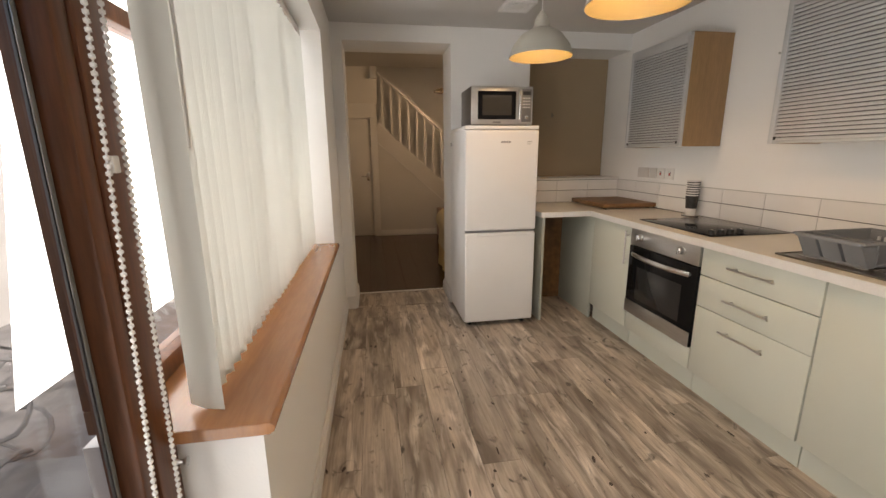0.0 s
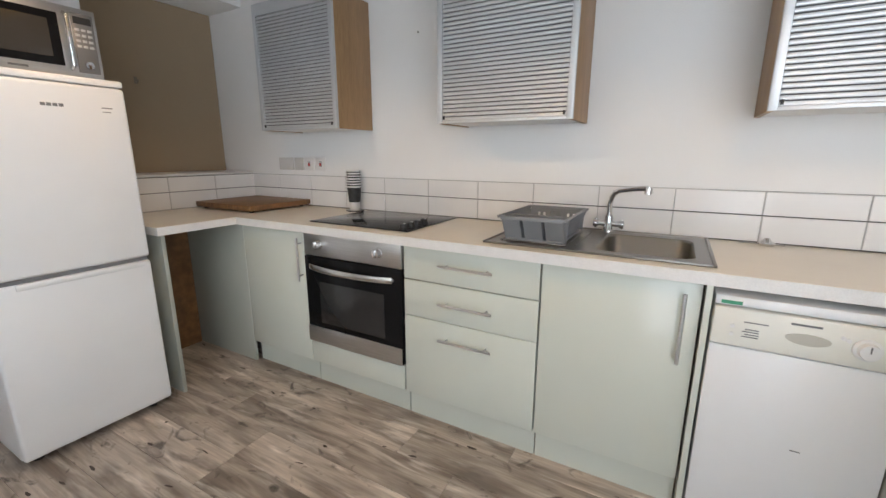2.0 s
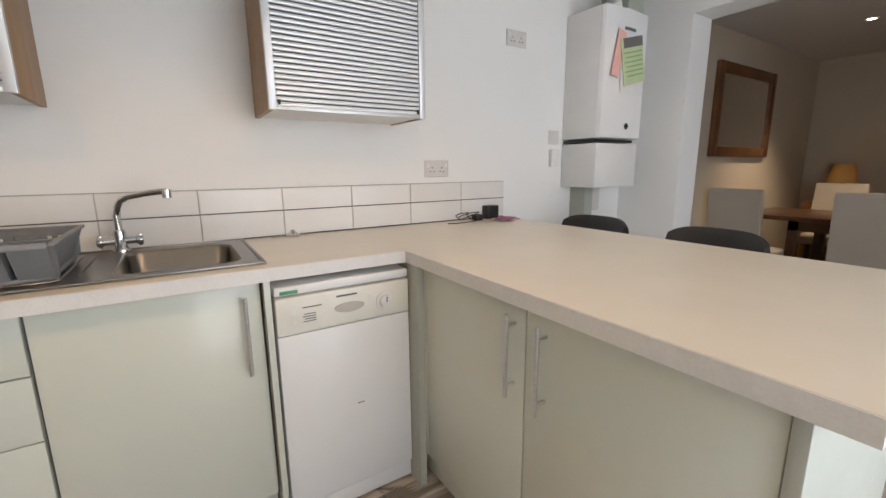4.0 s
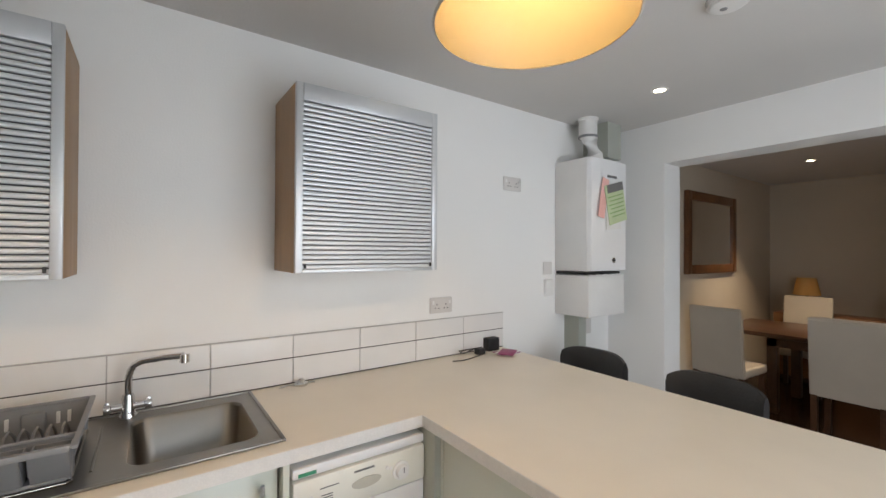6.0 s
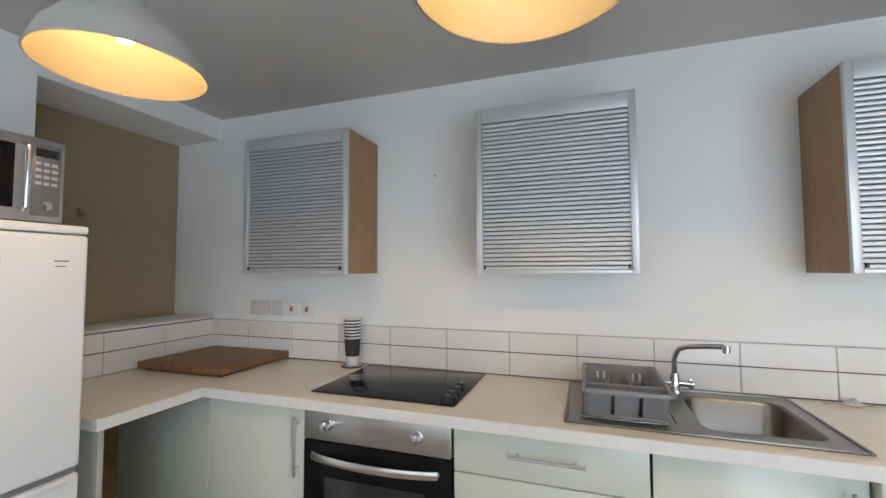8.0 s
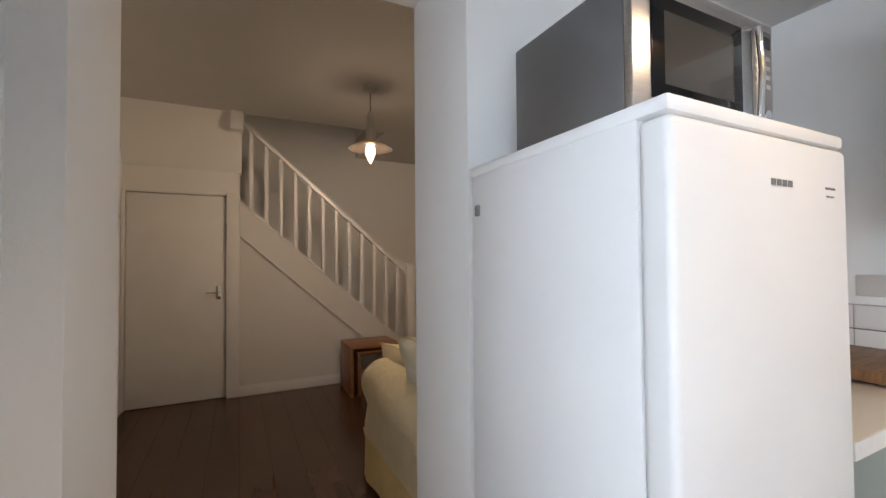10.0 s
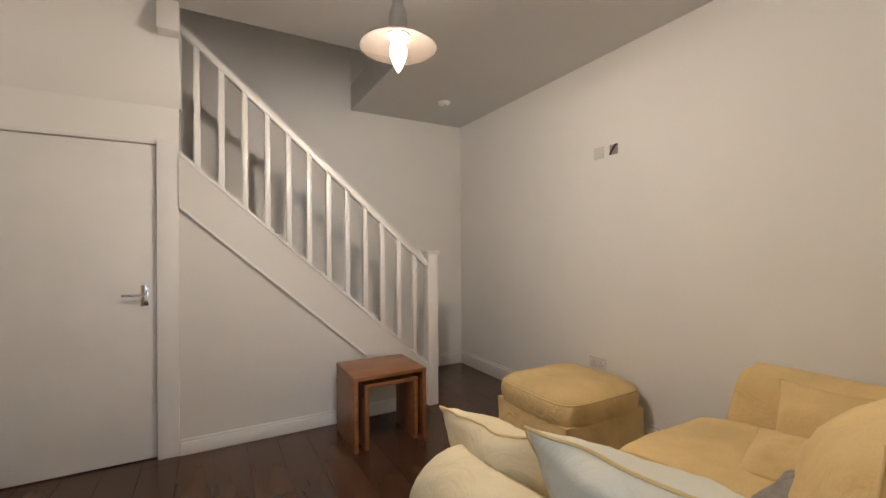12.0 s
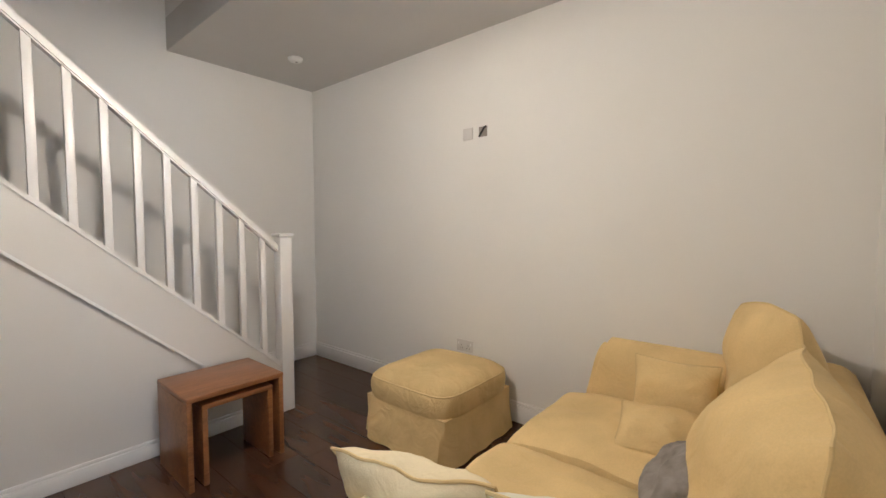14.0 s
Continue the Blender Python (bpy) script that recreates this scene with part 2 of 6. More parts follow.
BOARDWOOD = mat("dark_chopping_board", (0.27, 0.14, 0.055), 0.5, vary=0.15, scale=6, stretch=(1, 9, 1), grain=0.3, grain_scale=18)
TABLEWOOD = mat("dining_table_wood", (0.10, 0.045, 0.022), 0.3, vary=0.15, scale=4, stretch=(0.8, 7, 1), grain=0.25)
YELLOW = mat("straw_cotton", (0.79, 0.60, 0.275), 0.92, vary=0.08, scale=3.5, bump=0.22, bump_scale=260, grain=0.05, grain_scale=170, folds=0.45)
CREAM = mat("cream_cotton", (0.78, 0.68, 0.45), 0.92, vary=0.06, scale=4, bump=0.2, bump_scale=260, grain=0.03, grain_scale=150, folds=0.4)
PIPING = mat("straw_piping", (0.68, 0.52, 0.245), 0.9, vary=0.05)
BLUEPALE = mat("pale_blue_cream_cotton", (0.74, 0.715, 0.585), 0.92, vary=0.05, scale=4, bump=0.2, bump_scale=260, folds=0.4)
GREYCLOTH = mat("grey_floral_cloth", (0.30, 0.275, 0.255), 0.8, vary=0.2, scale=16, bump=0.4, bump_scale=120)
CHAIRCLOTH = mat("ivory_leather", (0.55, 0.49, 0.41), 0.5, vary=0.04, scale=3, bump=0.2, bump_scale=90)
DARKCLOTH = mat("charcoal_leather", (0.028, 0.027, 0.027), 0.42, vary=0.15, scale=6, bump=0.3, bump_scale=90)
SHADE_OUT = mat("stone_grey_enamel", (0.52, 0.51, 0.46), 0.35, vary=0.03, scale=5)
# Dark amber lining: the bulb's warm glow is toned into the colour.
SHADE_IN = mat("dimmed_glow_lining", (0.142, 0.112, 0.050), 0.55, vary=0.02, scale=5)
CABCREAM = mat("cream_cabinet_paint", (0.54, 0.43, 0.28), 0.45, vary=0.05, scale=4, bump=0.1, bump_scale=40)
FROST = mat("frosted_glass", (0.40, 0.43, 0.40), 0.25, vary=0.05, scale=3)
PEWTER = mat("pewter", (0.30, 0.26, 0.21), 0.4, 0.7, vary=0.1, scale=10)
VANE = sheer("blind_fabric", (0.80, 0.81, 0.78), 0.42)
CLEAR = glass("clear_glass")
# Glow is cut in the disc's near-black colour, which also shades the ceiling.
CLEARTHIN = sheer("darkened_lamp_glass", (0.014, 0.009, 0.0045), 0.45)
tn, tl = CLEARTHIN.node_tree.nodes, CLEARTHIN.node_tree.links
see, thru = tn.new("ShaderNodeMixShader"), tn.new("ShaderNodeBsdfTransparent")
see.inputs[0].default_value = 0.32
tl.new(tn["Material Output"].inputs[0].links[0].from_socket, see.inputs[1])
tl.new(thru.outputs[0], see.inputs[2])
tl.new(see.outputs[0], tn["Material Output"].inputs[0])
BULB = glow("lit_bulb", (1.0, 0.62, 0.30), 4)
BULB2 = glow("lit_filament_bulb", (1.0, 0.68, 0.34), 5)
SPOTGLOW = glow("lit_downlight", (1.0, 0.85, 0.62), 14)
GREENP = mat("green_paper", (0.50, 0.60, 0.37), 0.8, vary=0.03, scale=12)
PINKP = mat("pink_paper", (0.78, 0.45, 0.41), 0.8, vary=0.03, scale=12)
WHITEP = mat("white_paper", (0.80, 0.79, 0.77), 0.8, vary=0.02, scale=12)
INK = mat("grey_ink", (0.16, 0.16, 0.16), 0.7, vary=0.05)
REDINK = mat("red_rocker", (0.55, 0.05, 0.04), 0.4, vary=0.05)
GREENINK = mat("green_label", (0.05, 0.32, 0.17), 0.5, vary=0.05)
MIRROR = mat("mirror_silver", (0.86, 0.86, 0.86), 0.02, 1.0, vary=0.0, scale=2)
CANVAS = mat("grey_abstract_canvas", (0.42, 0.39, 0.34), 0.85, vary=0.3, scale=3.5, bump=0.3, bump_scale=200, colour2=(0.15, 0.135, 0.12))
PAVE = mat("grey_paving", (0.30, 0.30, 0.31), 0.7, vary=0.15, scale=6, bump=0.4, bump_scale=60, per=0.12)
RENDER = mat("white_render", (0.80, 0.80, 0.80), 0.85, vary=0.04, scale=1.5, bump=0.3, bump_scale=60)
MAGENTA = mat("magenta_card", (0.35, 0.07, 0.18), 0.6, vary=0.1, scale=10)


# ---- builders ----
def box(bm, x0, y0, z0, x1, y1, z1, bevel=0.0, seg=2):
    r = bmesh.ops.create_cube(bm, size=1)
    vs = r["verts"]
    for v in vs:
        v.co = Vector(((x0 + x1) / 2 + v.co.x * (x1 - x0), (y0 + y1) / 2 + v.co.y * (y1 - y0), (z0 + z1) / 2 + v.co.z * (z1 - z0)))
    if bevel:
        es = list({e for v in vs for e in v.link_edges})
        bmesh.ops.bevel(bm, geom=es, offset=bevel, segments=seg, affect="EDGES", profile=0.5)
    return bm


def boxes(*rows, bevel=0.0, seg=2):
    bm = bmesh.new()
    for r in rows:
        box(bm, *r, bevel=bevel, seg=seg)
    return bm


def bx(x0, y0, z0, x1, y1, z1, bevel=0.0, seg=2):
    return box(bmesh.new(), x0, y0, z0, x1, y1, z1, bevel, seg)


def lathe(profile, at=(0, 0, 0), n=32, axis="z", bm=None, cap=True):
    """A turned shape from rows of radius and height; the axis may be x, y or z."""
    bm = bm or bmesh.new()
    rings = []
    for r, h in profile:
        ring = []
        for k in range(n):
            a = 2 * math.pi * k / n
            p = (r * math.cos(a), r * math.sin(a), h)
            p = {"z": p, "x": (p[2], p[0], p[1]), "y": (p[1], p[2], p[0])}[axis]
            ring.append(bm.verts.new(Vector(at) + Vector(p)))
        rings.append(ring)
    for a, b in zip(rings, rings[1:]):
        for k in range(n):
            bm.faces.new((a[k], a[(k + 1) % n], b[(k + 1) % n], b[k]))
    for ring, flip in ((rings[0], True), (rings[-1], False)):
        if cap and (ring[0].co - ring[n // 2].co).length > 1e-4:
            bm.faces.new(ring[::-1] if flip else ring)
    bmesh.ops.remove_doubles(bm, verts=bm.verts, dist=1e-5)
    return bm


def tube(points, r, n=10, bm=None):
    """A round bar along points."""
    bm = bm or bmesh.new()
    pts = [Vector(p) for p in points]
    rings = []
    up = Vector((0, 0, 1))
    for i, p in enumerate(pts):
        d = (pts[min(i + 1, len(pts) - 1)] - pts[max(i - 1, 0)]).normalized()
        ref = up if abs(d.dot(up)) < 0.95 else Vector((1, 0, 0))
        u = d.cross(ref).normalized()
        w = d.cross(u)
        rings.append([bm.verts.new(p + r * (math.cos(2 * math.pi * k / n) * u + math.sin(2 * math.pi * k / n) * w)) for k in range(n)])
    for a, b in zip(rings, rings[1:]):
        for k in range(n):
            bm.faces.new((a[k], b[k], b[(k + 1) % n], a[(k + 1) % n]))
    bm.faces.new(rings[0])
    bm.faces.new(rings[-1][::-1])
    bmesh.ops.recalc_face_normals(bm, faces=bm.faces)
    return bm


def extrude(profile, axis, a, b, bevel=0.0):
    """A prism: profile rows in the two other axes (in x, y, z order), from a to b along axis."""
    bm = bmesh.new()
    def place(p, h):
        return {"x": (h, p[0], p[1]), "y": (p[0], h, p[1]), "z": (p[0], p[1], h)}[axis]
    lo = [bm.verts.new(place(p, a)) for p in profile]
    hi = [bm.verts.new(place(p, b)) for p in profile]
    bm.faces.new(lo)
    bm.faces.new(hi)
    for k in range(len(profile)):
        bm.faces.new((lo[k], lo[(k + 1) % len(lo)], hi[(k + 1) % len(lo)], hi[k]))
    bmesh.ops.recalc_face_normals(bm, faces=bm.faces)
    if bevel:
        bmesh.ops.bevel(bm, geom=list(bm.edges), offset=bevel, segments=2, affect="EDGES")
    return bm


def pillow(sx, sy, sz, seed=0, pinch=0.35, lump=0.012, power=0.45):
    """A stuffed cushion: full in the middle, thin at a seam that runs round it, corners drawn out."""
    bm = bmesh.new()
    n = 30
    grid = {}
    for s in (1, -1):
        for i in range(n + 1):
            for j in range(n + 1):
                u, v = 2 * i / n - 1, 2 * j / n - 1
                edge = i in (0, n) or j in (0, n)
                if edge and s < 0:
                    grid[s, i, j] = grid[1, i, j]
                    continue
                h = max(0.0, (1 - u * u) * (1 - v * v)) ** power
                draw = 1 - pinch * 0.25 * ((1 - u * u) * abs(v) ** 6 + (1 - v * v) * abs(u) ** 6)
                q = noise.noise(Vector((u * 1.7 + seed * 3.1, v * 1.7, s + seed))) * lump * 2.2 + noise.noise(Vector((u * 4 + seed, v * 4, s))) * lump * 0.45
                fold = noise.noise(Vector((u * 9 + seed, v * 2.5, s * 2 + seed))) * noise.noise(Vector((u * 2, v * 7 + seed, s))) * lump * 1.5
                z = s * h * sz / 2 + ((q + fold) * h if not edge else q * 0.5)
                grid[s, i, j] = bm.verts.new((u * draw * sx / 2, v * draw * sy / 2, z))
    for s in (1, -1):
        for i in range(n):
            for j in range(n):
                f = (grid[s, i, j], grid[s, i + 1, j], grid[s, i + 1, j + 1], grid[s, i, j + 1])
                bm.faces.new(f if s > 0 else f[::-1])
    seam = [(i, 0) for i in range(n)] + [(n, j) for j in range(n)] + [(n - i, n) for i in range(n)] + [(0, n - j) for j in range(n)]
    path = [grid[1, i, j].co.copy() for i, j in seam]
    return bm, path + [path[0], path[1]]


def part(name, bm, material, parent=None, label="", smooth=True, at=None):
    me = bpy.data.meshes.new(name)
    bm.to_mesh(me)
    bm.free()
    me.materials.append(material)
    if smooth:
        me.polygons.foreach_set("use_smooth", [True] * len(me.polygons))
        me.set_sharp_from_angle(angle=radians(38))
    ob = new(name, me)
    if parent is not None:
        ob.parent = parent
        ob.matrix_parent_inverse = Matrix.Translation(parent.matrix_basis.translation).inverted() if parent.type == "EMPTY" else Matrix.Identity(4)
    if at is not None:
        ob.matrix_basis = at
    if label:
        ob["label"] = label
    return ob


def thing(name, label, category, at=(0, 0, 0), group="", kind=""):
    ob = new(name)
    ob.empty_display_size = 0.05
    ob.location = at
    return tagged(ob, label, category, group, kind)


def setting(name, bm, material, label, category, smooth=True):
    return tagged(part(name, bm, material, None, "", smooth), label, category, "", "structure")


# ---- the rooms ----
KC, LC = 2.42, 2.712          # ceilings of kitchen and living room
XS, XW = 2.40, -0.25          # sink wall and window wall of the kitchen
YE, YL, YB = 3.845, 4.245, -1.68   # end wall of the kitchen, its living-room face, back wall
DX0, DX1, DH = -0.16, 0.737, 2.29  # doorway to the living room
LX0, LX1, LY1 = -0.80, 2.85, 8.33  # living room
WY0, WY1, SILL = 1.08, 3.12, 0.74  # window over the half wall
PY0 = -1.15                        # patio door opening
YT, LEDGE = 3.888, 1.140           # face and height of the low tiled wall under the alcove

setting("wall_sink", bx(XS, -1.9, 0, XS + 0.5, YL - 0.005, KC + 0.3), WALL, "white painted plaster wall behind the kitchen sink", "wall")
setting("wall_end", boxes((XW, YE, 0, DX0, YL, KC + 0.3), (DX0, YE, DH, DX1, YL, KC + 0.3), (DX1, YE, 0, 1.443, YL, KC + 0.3),
                          (1.443, YE, 2.285, XS, YL, KC + 0.3), (1.443, YL - 0.01, LEDGE, XS, YL + 0.02, 2.285), (1.443, YT, 0, XS, YL + 0.02, LEDGE)), WALL,
        "white painted wall with a wide doorway and an alcove", "wall")
setting("wall_living_back", boxes((LX0 - 0.2, YL, 0, XW, YL + 0.02, LC), (XW, YL, KC + 0.302, XS, YL + 0.02, LC + 0.2),
                                  (XS, YL, 0, LX1 + 0.2, YL + 0.02, LC)), WALL2, "plain white living room wall", "wall")
setting("alcove_panel", bx(1.447, YL - 0.03, LEDGE + 0.014, XS - 0.004, YL - 0.012, 2.283), TAUPE, "taupe painted board at the back of the alcove", "wall panel")
setting("wall_window", boxes((XW - 0.39, WY0, 0, XW, WY1, SILL), (XW - 0.39, WY1, 0, XW, YE + 0.3, KC + 0.3),
                             (XW - 0.39, PY0, 2.16, XW, WY1, KC + 0.3), (XW - 0.39, YB - 0.2, 0, XW, PY0, KC + 0.3)), WALL,
        "white painted window wall with a low half wall", "wall")
setting("wall_back", boxes((1.97, YB - 0.22, 0, XS, YB, KC + 0.3), (XW, YB - 0.22, 2.13, 1.97, YB, KC + 0.3), (XW, YB - 0.22, 0, 0.05, YB, 2.13)), WALL,
        "white wall with a wide opening to the dining room", "wall")
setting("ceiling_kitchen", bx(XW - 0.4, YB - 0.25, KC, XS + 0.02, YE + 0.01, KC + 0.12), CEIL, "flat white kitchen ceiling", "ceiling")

# dining room
setting("wall_dining", boxes((2.45, -5.4, 0, 2.65, -1.9, 2.5), (-1.6, -5.6, 0, 2.65, -5.4, 2.5), (-1.8, -5.6, 0, -1.6, -1.9, 2.5),
                             (-1.8, -1.9, 0, XW, -1.7, 2.5), (XS, -1.9, 0, 2.65, -1.8, 2.5)), DINEWALL, "warm beige dining room walls", "wall")
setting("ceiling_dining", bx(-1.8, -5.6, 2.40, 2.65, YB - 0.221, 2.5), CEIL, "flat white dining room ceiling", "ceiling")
setting("floor_dining", bx(-1.8, -5.6, -0.1, 2.65, YB - 0.1, -0.004), DARKOAK, "dark wooden dining room floor", "floor")

# living room
STR = 7.36                 # face of the stair string
WELL_X, WELL_Y = 1.56, 7.08
setting("wall_living_right", bx(LX1, YL + 0.02, 0, LX1 + 0.2, LY1, LC + 1.6), WALL2, "plain off-white living room wall", "wall")
setting("wall_living_far", bx(LX0 - 0.2, LY1, 0, LX1 + 0.2, LY1 + 0.2, LC + 1.6), WALL2, "plain off-white wall behind the stairs", "wall")
setting("wall_living_left", boxes((LX0 - 0.2, YL + 0.02, 0, LX0, LY1, LC + 1.6)), WALL2, "plain off-white living room wall", "wall")
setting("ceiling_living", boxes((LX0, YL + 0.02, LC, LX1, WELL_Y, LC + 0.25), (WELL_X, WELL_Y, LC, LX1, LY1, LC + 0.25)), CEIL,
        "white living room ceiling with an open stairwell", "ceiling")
setting("wall_stairwell", boxes((LX0, WELL_Y - 0.08, LC + 0.25, WELL_X, WELL_Y, LC + 1.6), (WELL_X, WELL_Y, LC + 0.25, WELL_X + 0.08, LY1, LC + 1.6),
                                (LX0, WELL_Y, LC + 1.6, WELL_X, LY1, LC + 1.68)), WALL2, "white stairwell walls", "wall")
setting("wall_understairs", extrude([(LX0, 2.21), (LX0, 1.985), (0.15, 1.985), (0.15, 2.21)], "y", STR + 0.03, STR + 0.12), WALL2,
        "white wall over the cupboard door under the stairs", "wall")
setting("stair_bulkhead", extrude([(STR + 0.03, 2.21), (WELL_Y - 0.02, LC), (STR + 0.12, LC), (STR + 0.12, 2.21)], "x", LX0, 0.165), WALL2,
        "sloping white bulkhead over the cupboard door", "bulkhead")
setting("trim_bulkhead_end", bx(0.07, WELL_Y - 0.07, LC - 0.17, 0.175, WELL_Y + 0.03, LC - 0.001, 0.003), GLOSS, "white square block at the top of the bulkhead", "trim")

# base boards
def skirting(name, rows, h=0.115):
    bm = bmesh.new()
    for x0, y0, x1, y1, nx, ny in rows:
        t = 0.018
        ax, ay, bx_, by_ = min(x0, x1), min(y0, y1), max(x0, x1), max(y0, y1)
        box(bm, ax + min(0, nx * t), ay + min(0, ny * t), 0, bx_ + max(0, nx * t), by_ + max(0, ny * t), h - 0.02, 0.002)
        t *= 0.6
        box(bm, ax + min(0, nx * t), ay + min(0, ny * t), h - 0.0195, bx_ + max(0, nx * t), by_ + max(0, ny * t), h, 0.003)
    return setting(name, bm, GLOSS, "white moulded skirting board along the wall", "skirting board")


skirting("baseboard_kitchen", [(XW, WY0 + 0.02, XW, YE - 0.02, 1, 0), (XW + 0.02, YE, DX0, YE, 0, -1), (DX0, YE, DX0, YL, 1, 0),
                               (DX1, YE, DX1 + 0.7, YE, 0, -1), (DX1, YE - 0.018, DX1, YL, -1, 0)])
skirting("baseboard_living", [(LX1, YL + 0.05, LX1, LY1 - 0.02, -1, 0), (1.98, LY1, LX1 - 0.02, LY1, 0, -1), (LX0, YL + 0.05, LX0, STR - 0.02, 1, 0), (LX0 + 0.02, YL + 0.02, DX0, YL + 0.02, 0, 1)], 0.14)
skirting("baseboard_stairs", [(0.151, STR + 0.006, 1.904, STR + 0.006, 0, -1)], 0.10)
setting("threshold_strip", bx(DX0 + 0.012, YL - 0.012, 0.001, DX1 - 0.012, YL + 0.025, 0.007, 0.002), PLASTIC, "pale metal threshold strip in the doorway", "threshold")

# ---- window, blind and patio door ----
WIN = thing("window_1", "brown wooden window with three fixed lights", "window", (XW - 0.36, 2.1, SILL), kind="structure")
WX0, WX1 = XW - 0.375, XW - 0.305
part("window_frame", boxes((WX0, WY0, SILL + 0.03, WX1, WY1, SILL + 0.09), (WX0, WY0, 2.09, WX1, WY1, 2.155), (WX0, WY0, SILL + 0.09, WX1, WY0 + 0.06, 2.09),
                           (WX0, WY1 - 0.06, SILL + 0.09, WX1, WY1, 2.09), (WX0, 1.74, SILL + 0.09, WX1, 1.80, 2.09),
                           (WX0, 2.42, SILL + 0.09, WX1, 2.48, 2.09), (WX0 + 0.002, WY0 + 0.06, 1.70, WX1 - 0.002, WY1 - 0.06, 1.745), bevel=0.004), FRAMEWOOD, WIN)
for a, b in ((WY0 + 0.06, 1.74), (1.80, 2.42), (2.48, WY1 - 0.06)):
    p = part("pane", bx(WX0 + 0.03, a, SILL + 0.09, WX0 + 0.036, b, 1.70), CLEAR, WIN)
    q = part("pane", bx(WX0 + 0.03, a, 1.745, WX0 + 0.036, b, 2.09), CLEAR, WIN)
    p.visible_shadow = q.visible_shadow = False
setting("window_sill_board", extrude([(XW - 0.31, SILL), (XW + 0.022, SILL), (XW + 0.034, SILL + 0.010), (XW + 0.034, SILL + 0.022), (XW + 0.024, SILL + 0.032),
                                      (XW - 0.31, SILL + 0.032)], "y", WY0 - 0.025, WY1 - 0.002, 0.002), SILLWOOD, "varnished reddish wooden window sill with rounded nosing", "window sill")

BL = thing("vertical_blind", "white fabric vertical blind, closed in front of the window", "blind", (XW - 0.16, 2.1, 2.12))
part("headrail", bx(XW - 0.17, WY0 + 0.03, 2.105, XW - 0.12, WY1 - 0.04, 2.15, 0.004), PLASTIC, BL)
random.seed(5)
y = WY0 + 0.10
while y < WY1 - 0.06:
    bm = bmesh.new()
    rows = []
    for k in range(9):
        z = SILL + 0.06 + (2.10 - SILL - 0.06) * k / 8
        rows.append([bm.verts.new((-0.010 * math.cos(3.14 * (u - 0.5)) + 0.004 * math.sin(z * 3 + y * 9), (u - 0.5) * 0.087, z)) for u in (0, 0.25, 0.5, 0.75, 1)])
    for a, b in zip(rows, rows[1:]):
        for k in range(4):
            bm.faces.new((a[k], a[k + 1], b[k + 1], b[k]))
    v = part("vane", bm, VANE, BL, at=pose(XW - 0.145, y, 0, 0, 0, -41 + random.uniform(-4, 4)))
    part("weight", bx(-0.012, -0.04, SILL + 0.055, -0.004, 0.04, SILL + 0.075, 0.002), PLASTIC, v)
    y += 0.062
v = part("vane", extrude([(-0.05, 0), (0.0, -0.008), (0.05, 0), (0.0, -0.004)], "z", SILL + 0.045, 2.10), VANE, BL, at=pose(XW - 0.135, WY0 + 0.05, 0, 0, 0, -24))
part("wand", tube([(XW - 0.13, WY0 + 0.07, 2.1), (XW - 0.125, WY0 + 0.06, 1.6), (XW - 0.13, WY0 + 0.065, 1.42)], 0.004, 8), PLASTIC, BL)
part("wand", tube([(XW - 0.11, WY0 + 0.10, 2.1), (XW - 0.105, WY0 + 0.09, 1.6), (XW - 0.108, WY0 + 0.09, 1.40)], 0.004, 8), PLASTIC, BL)

PD = thing("door_patio", "brown wooden glazed patio door, closed", "door", (XW - 0.240, 0, 0), kind="structure")
part("door_frame", boxes((XW - 0.290, WY0 - 0.090, 0.0, XW - 0.190, WY0 - 0.001, 2.155), (XW - 0.290, PY0 + 0.001, 0.0, XW - 0.190, PY0 + 0.1, 2.155),
                         (XW - 0.290, PY0 + 0.1, 2.06, XW - 0.190, WY0 - 0.090, 2.155), (XW - 0.290, PY0 + 0.1, 0.0, XW - 0.190, WY0 - 0.090, 0.09), bevel=0.008), FRAMEWOOD, PD)
part("stile", boxes((XW - 0.265, WY0 - 0.138, 0.09, XW - 0.195, WY0 - 0.091, 2.06), (XW - 0.270, -0.08, 0.09, XW - 0.200, 0.02, 2.06), bevel=0.006), FRAMEWOOD, PD)
part("gasket", boxes((XW - 0.251, WY0 - 0.150, 0.095, XW - 0.236, WY0 - 0.139, 2.055), bevel=0.003), mat("grey_gasket", (0.22, 0.23, 0.23), 0.5), PD)
p = part("pane", bx(XW - 0.245, 0.02, 0.09, XW - 0.238, WY0 - 0.150, 2.06), CLEAR, PD)
q = part("pane", bx(XW - 0.245, PY0 + 0.1, 0.09, XW - 0.238, -0.08, 2.06), CLEAR, PD)
p.visible_shadow = q.visible_shadow = False
part("hook", lathe([(0.0, 0), (0.008, 0.002), (0.005, 0.02), (0.011, 0.03), (0, 0.034)], (XW - 0.190, WY0 - 0.03, 0.70), 12, "x"), STEEL, PD)

CH = thing("bead_chain", "white beaded blind chain loop hanging beside the patio door", "blind chain", (XW - 0.155, WY0 - 0.12, 2.1))
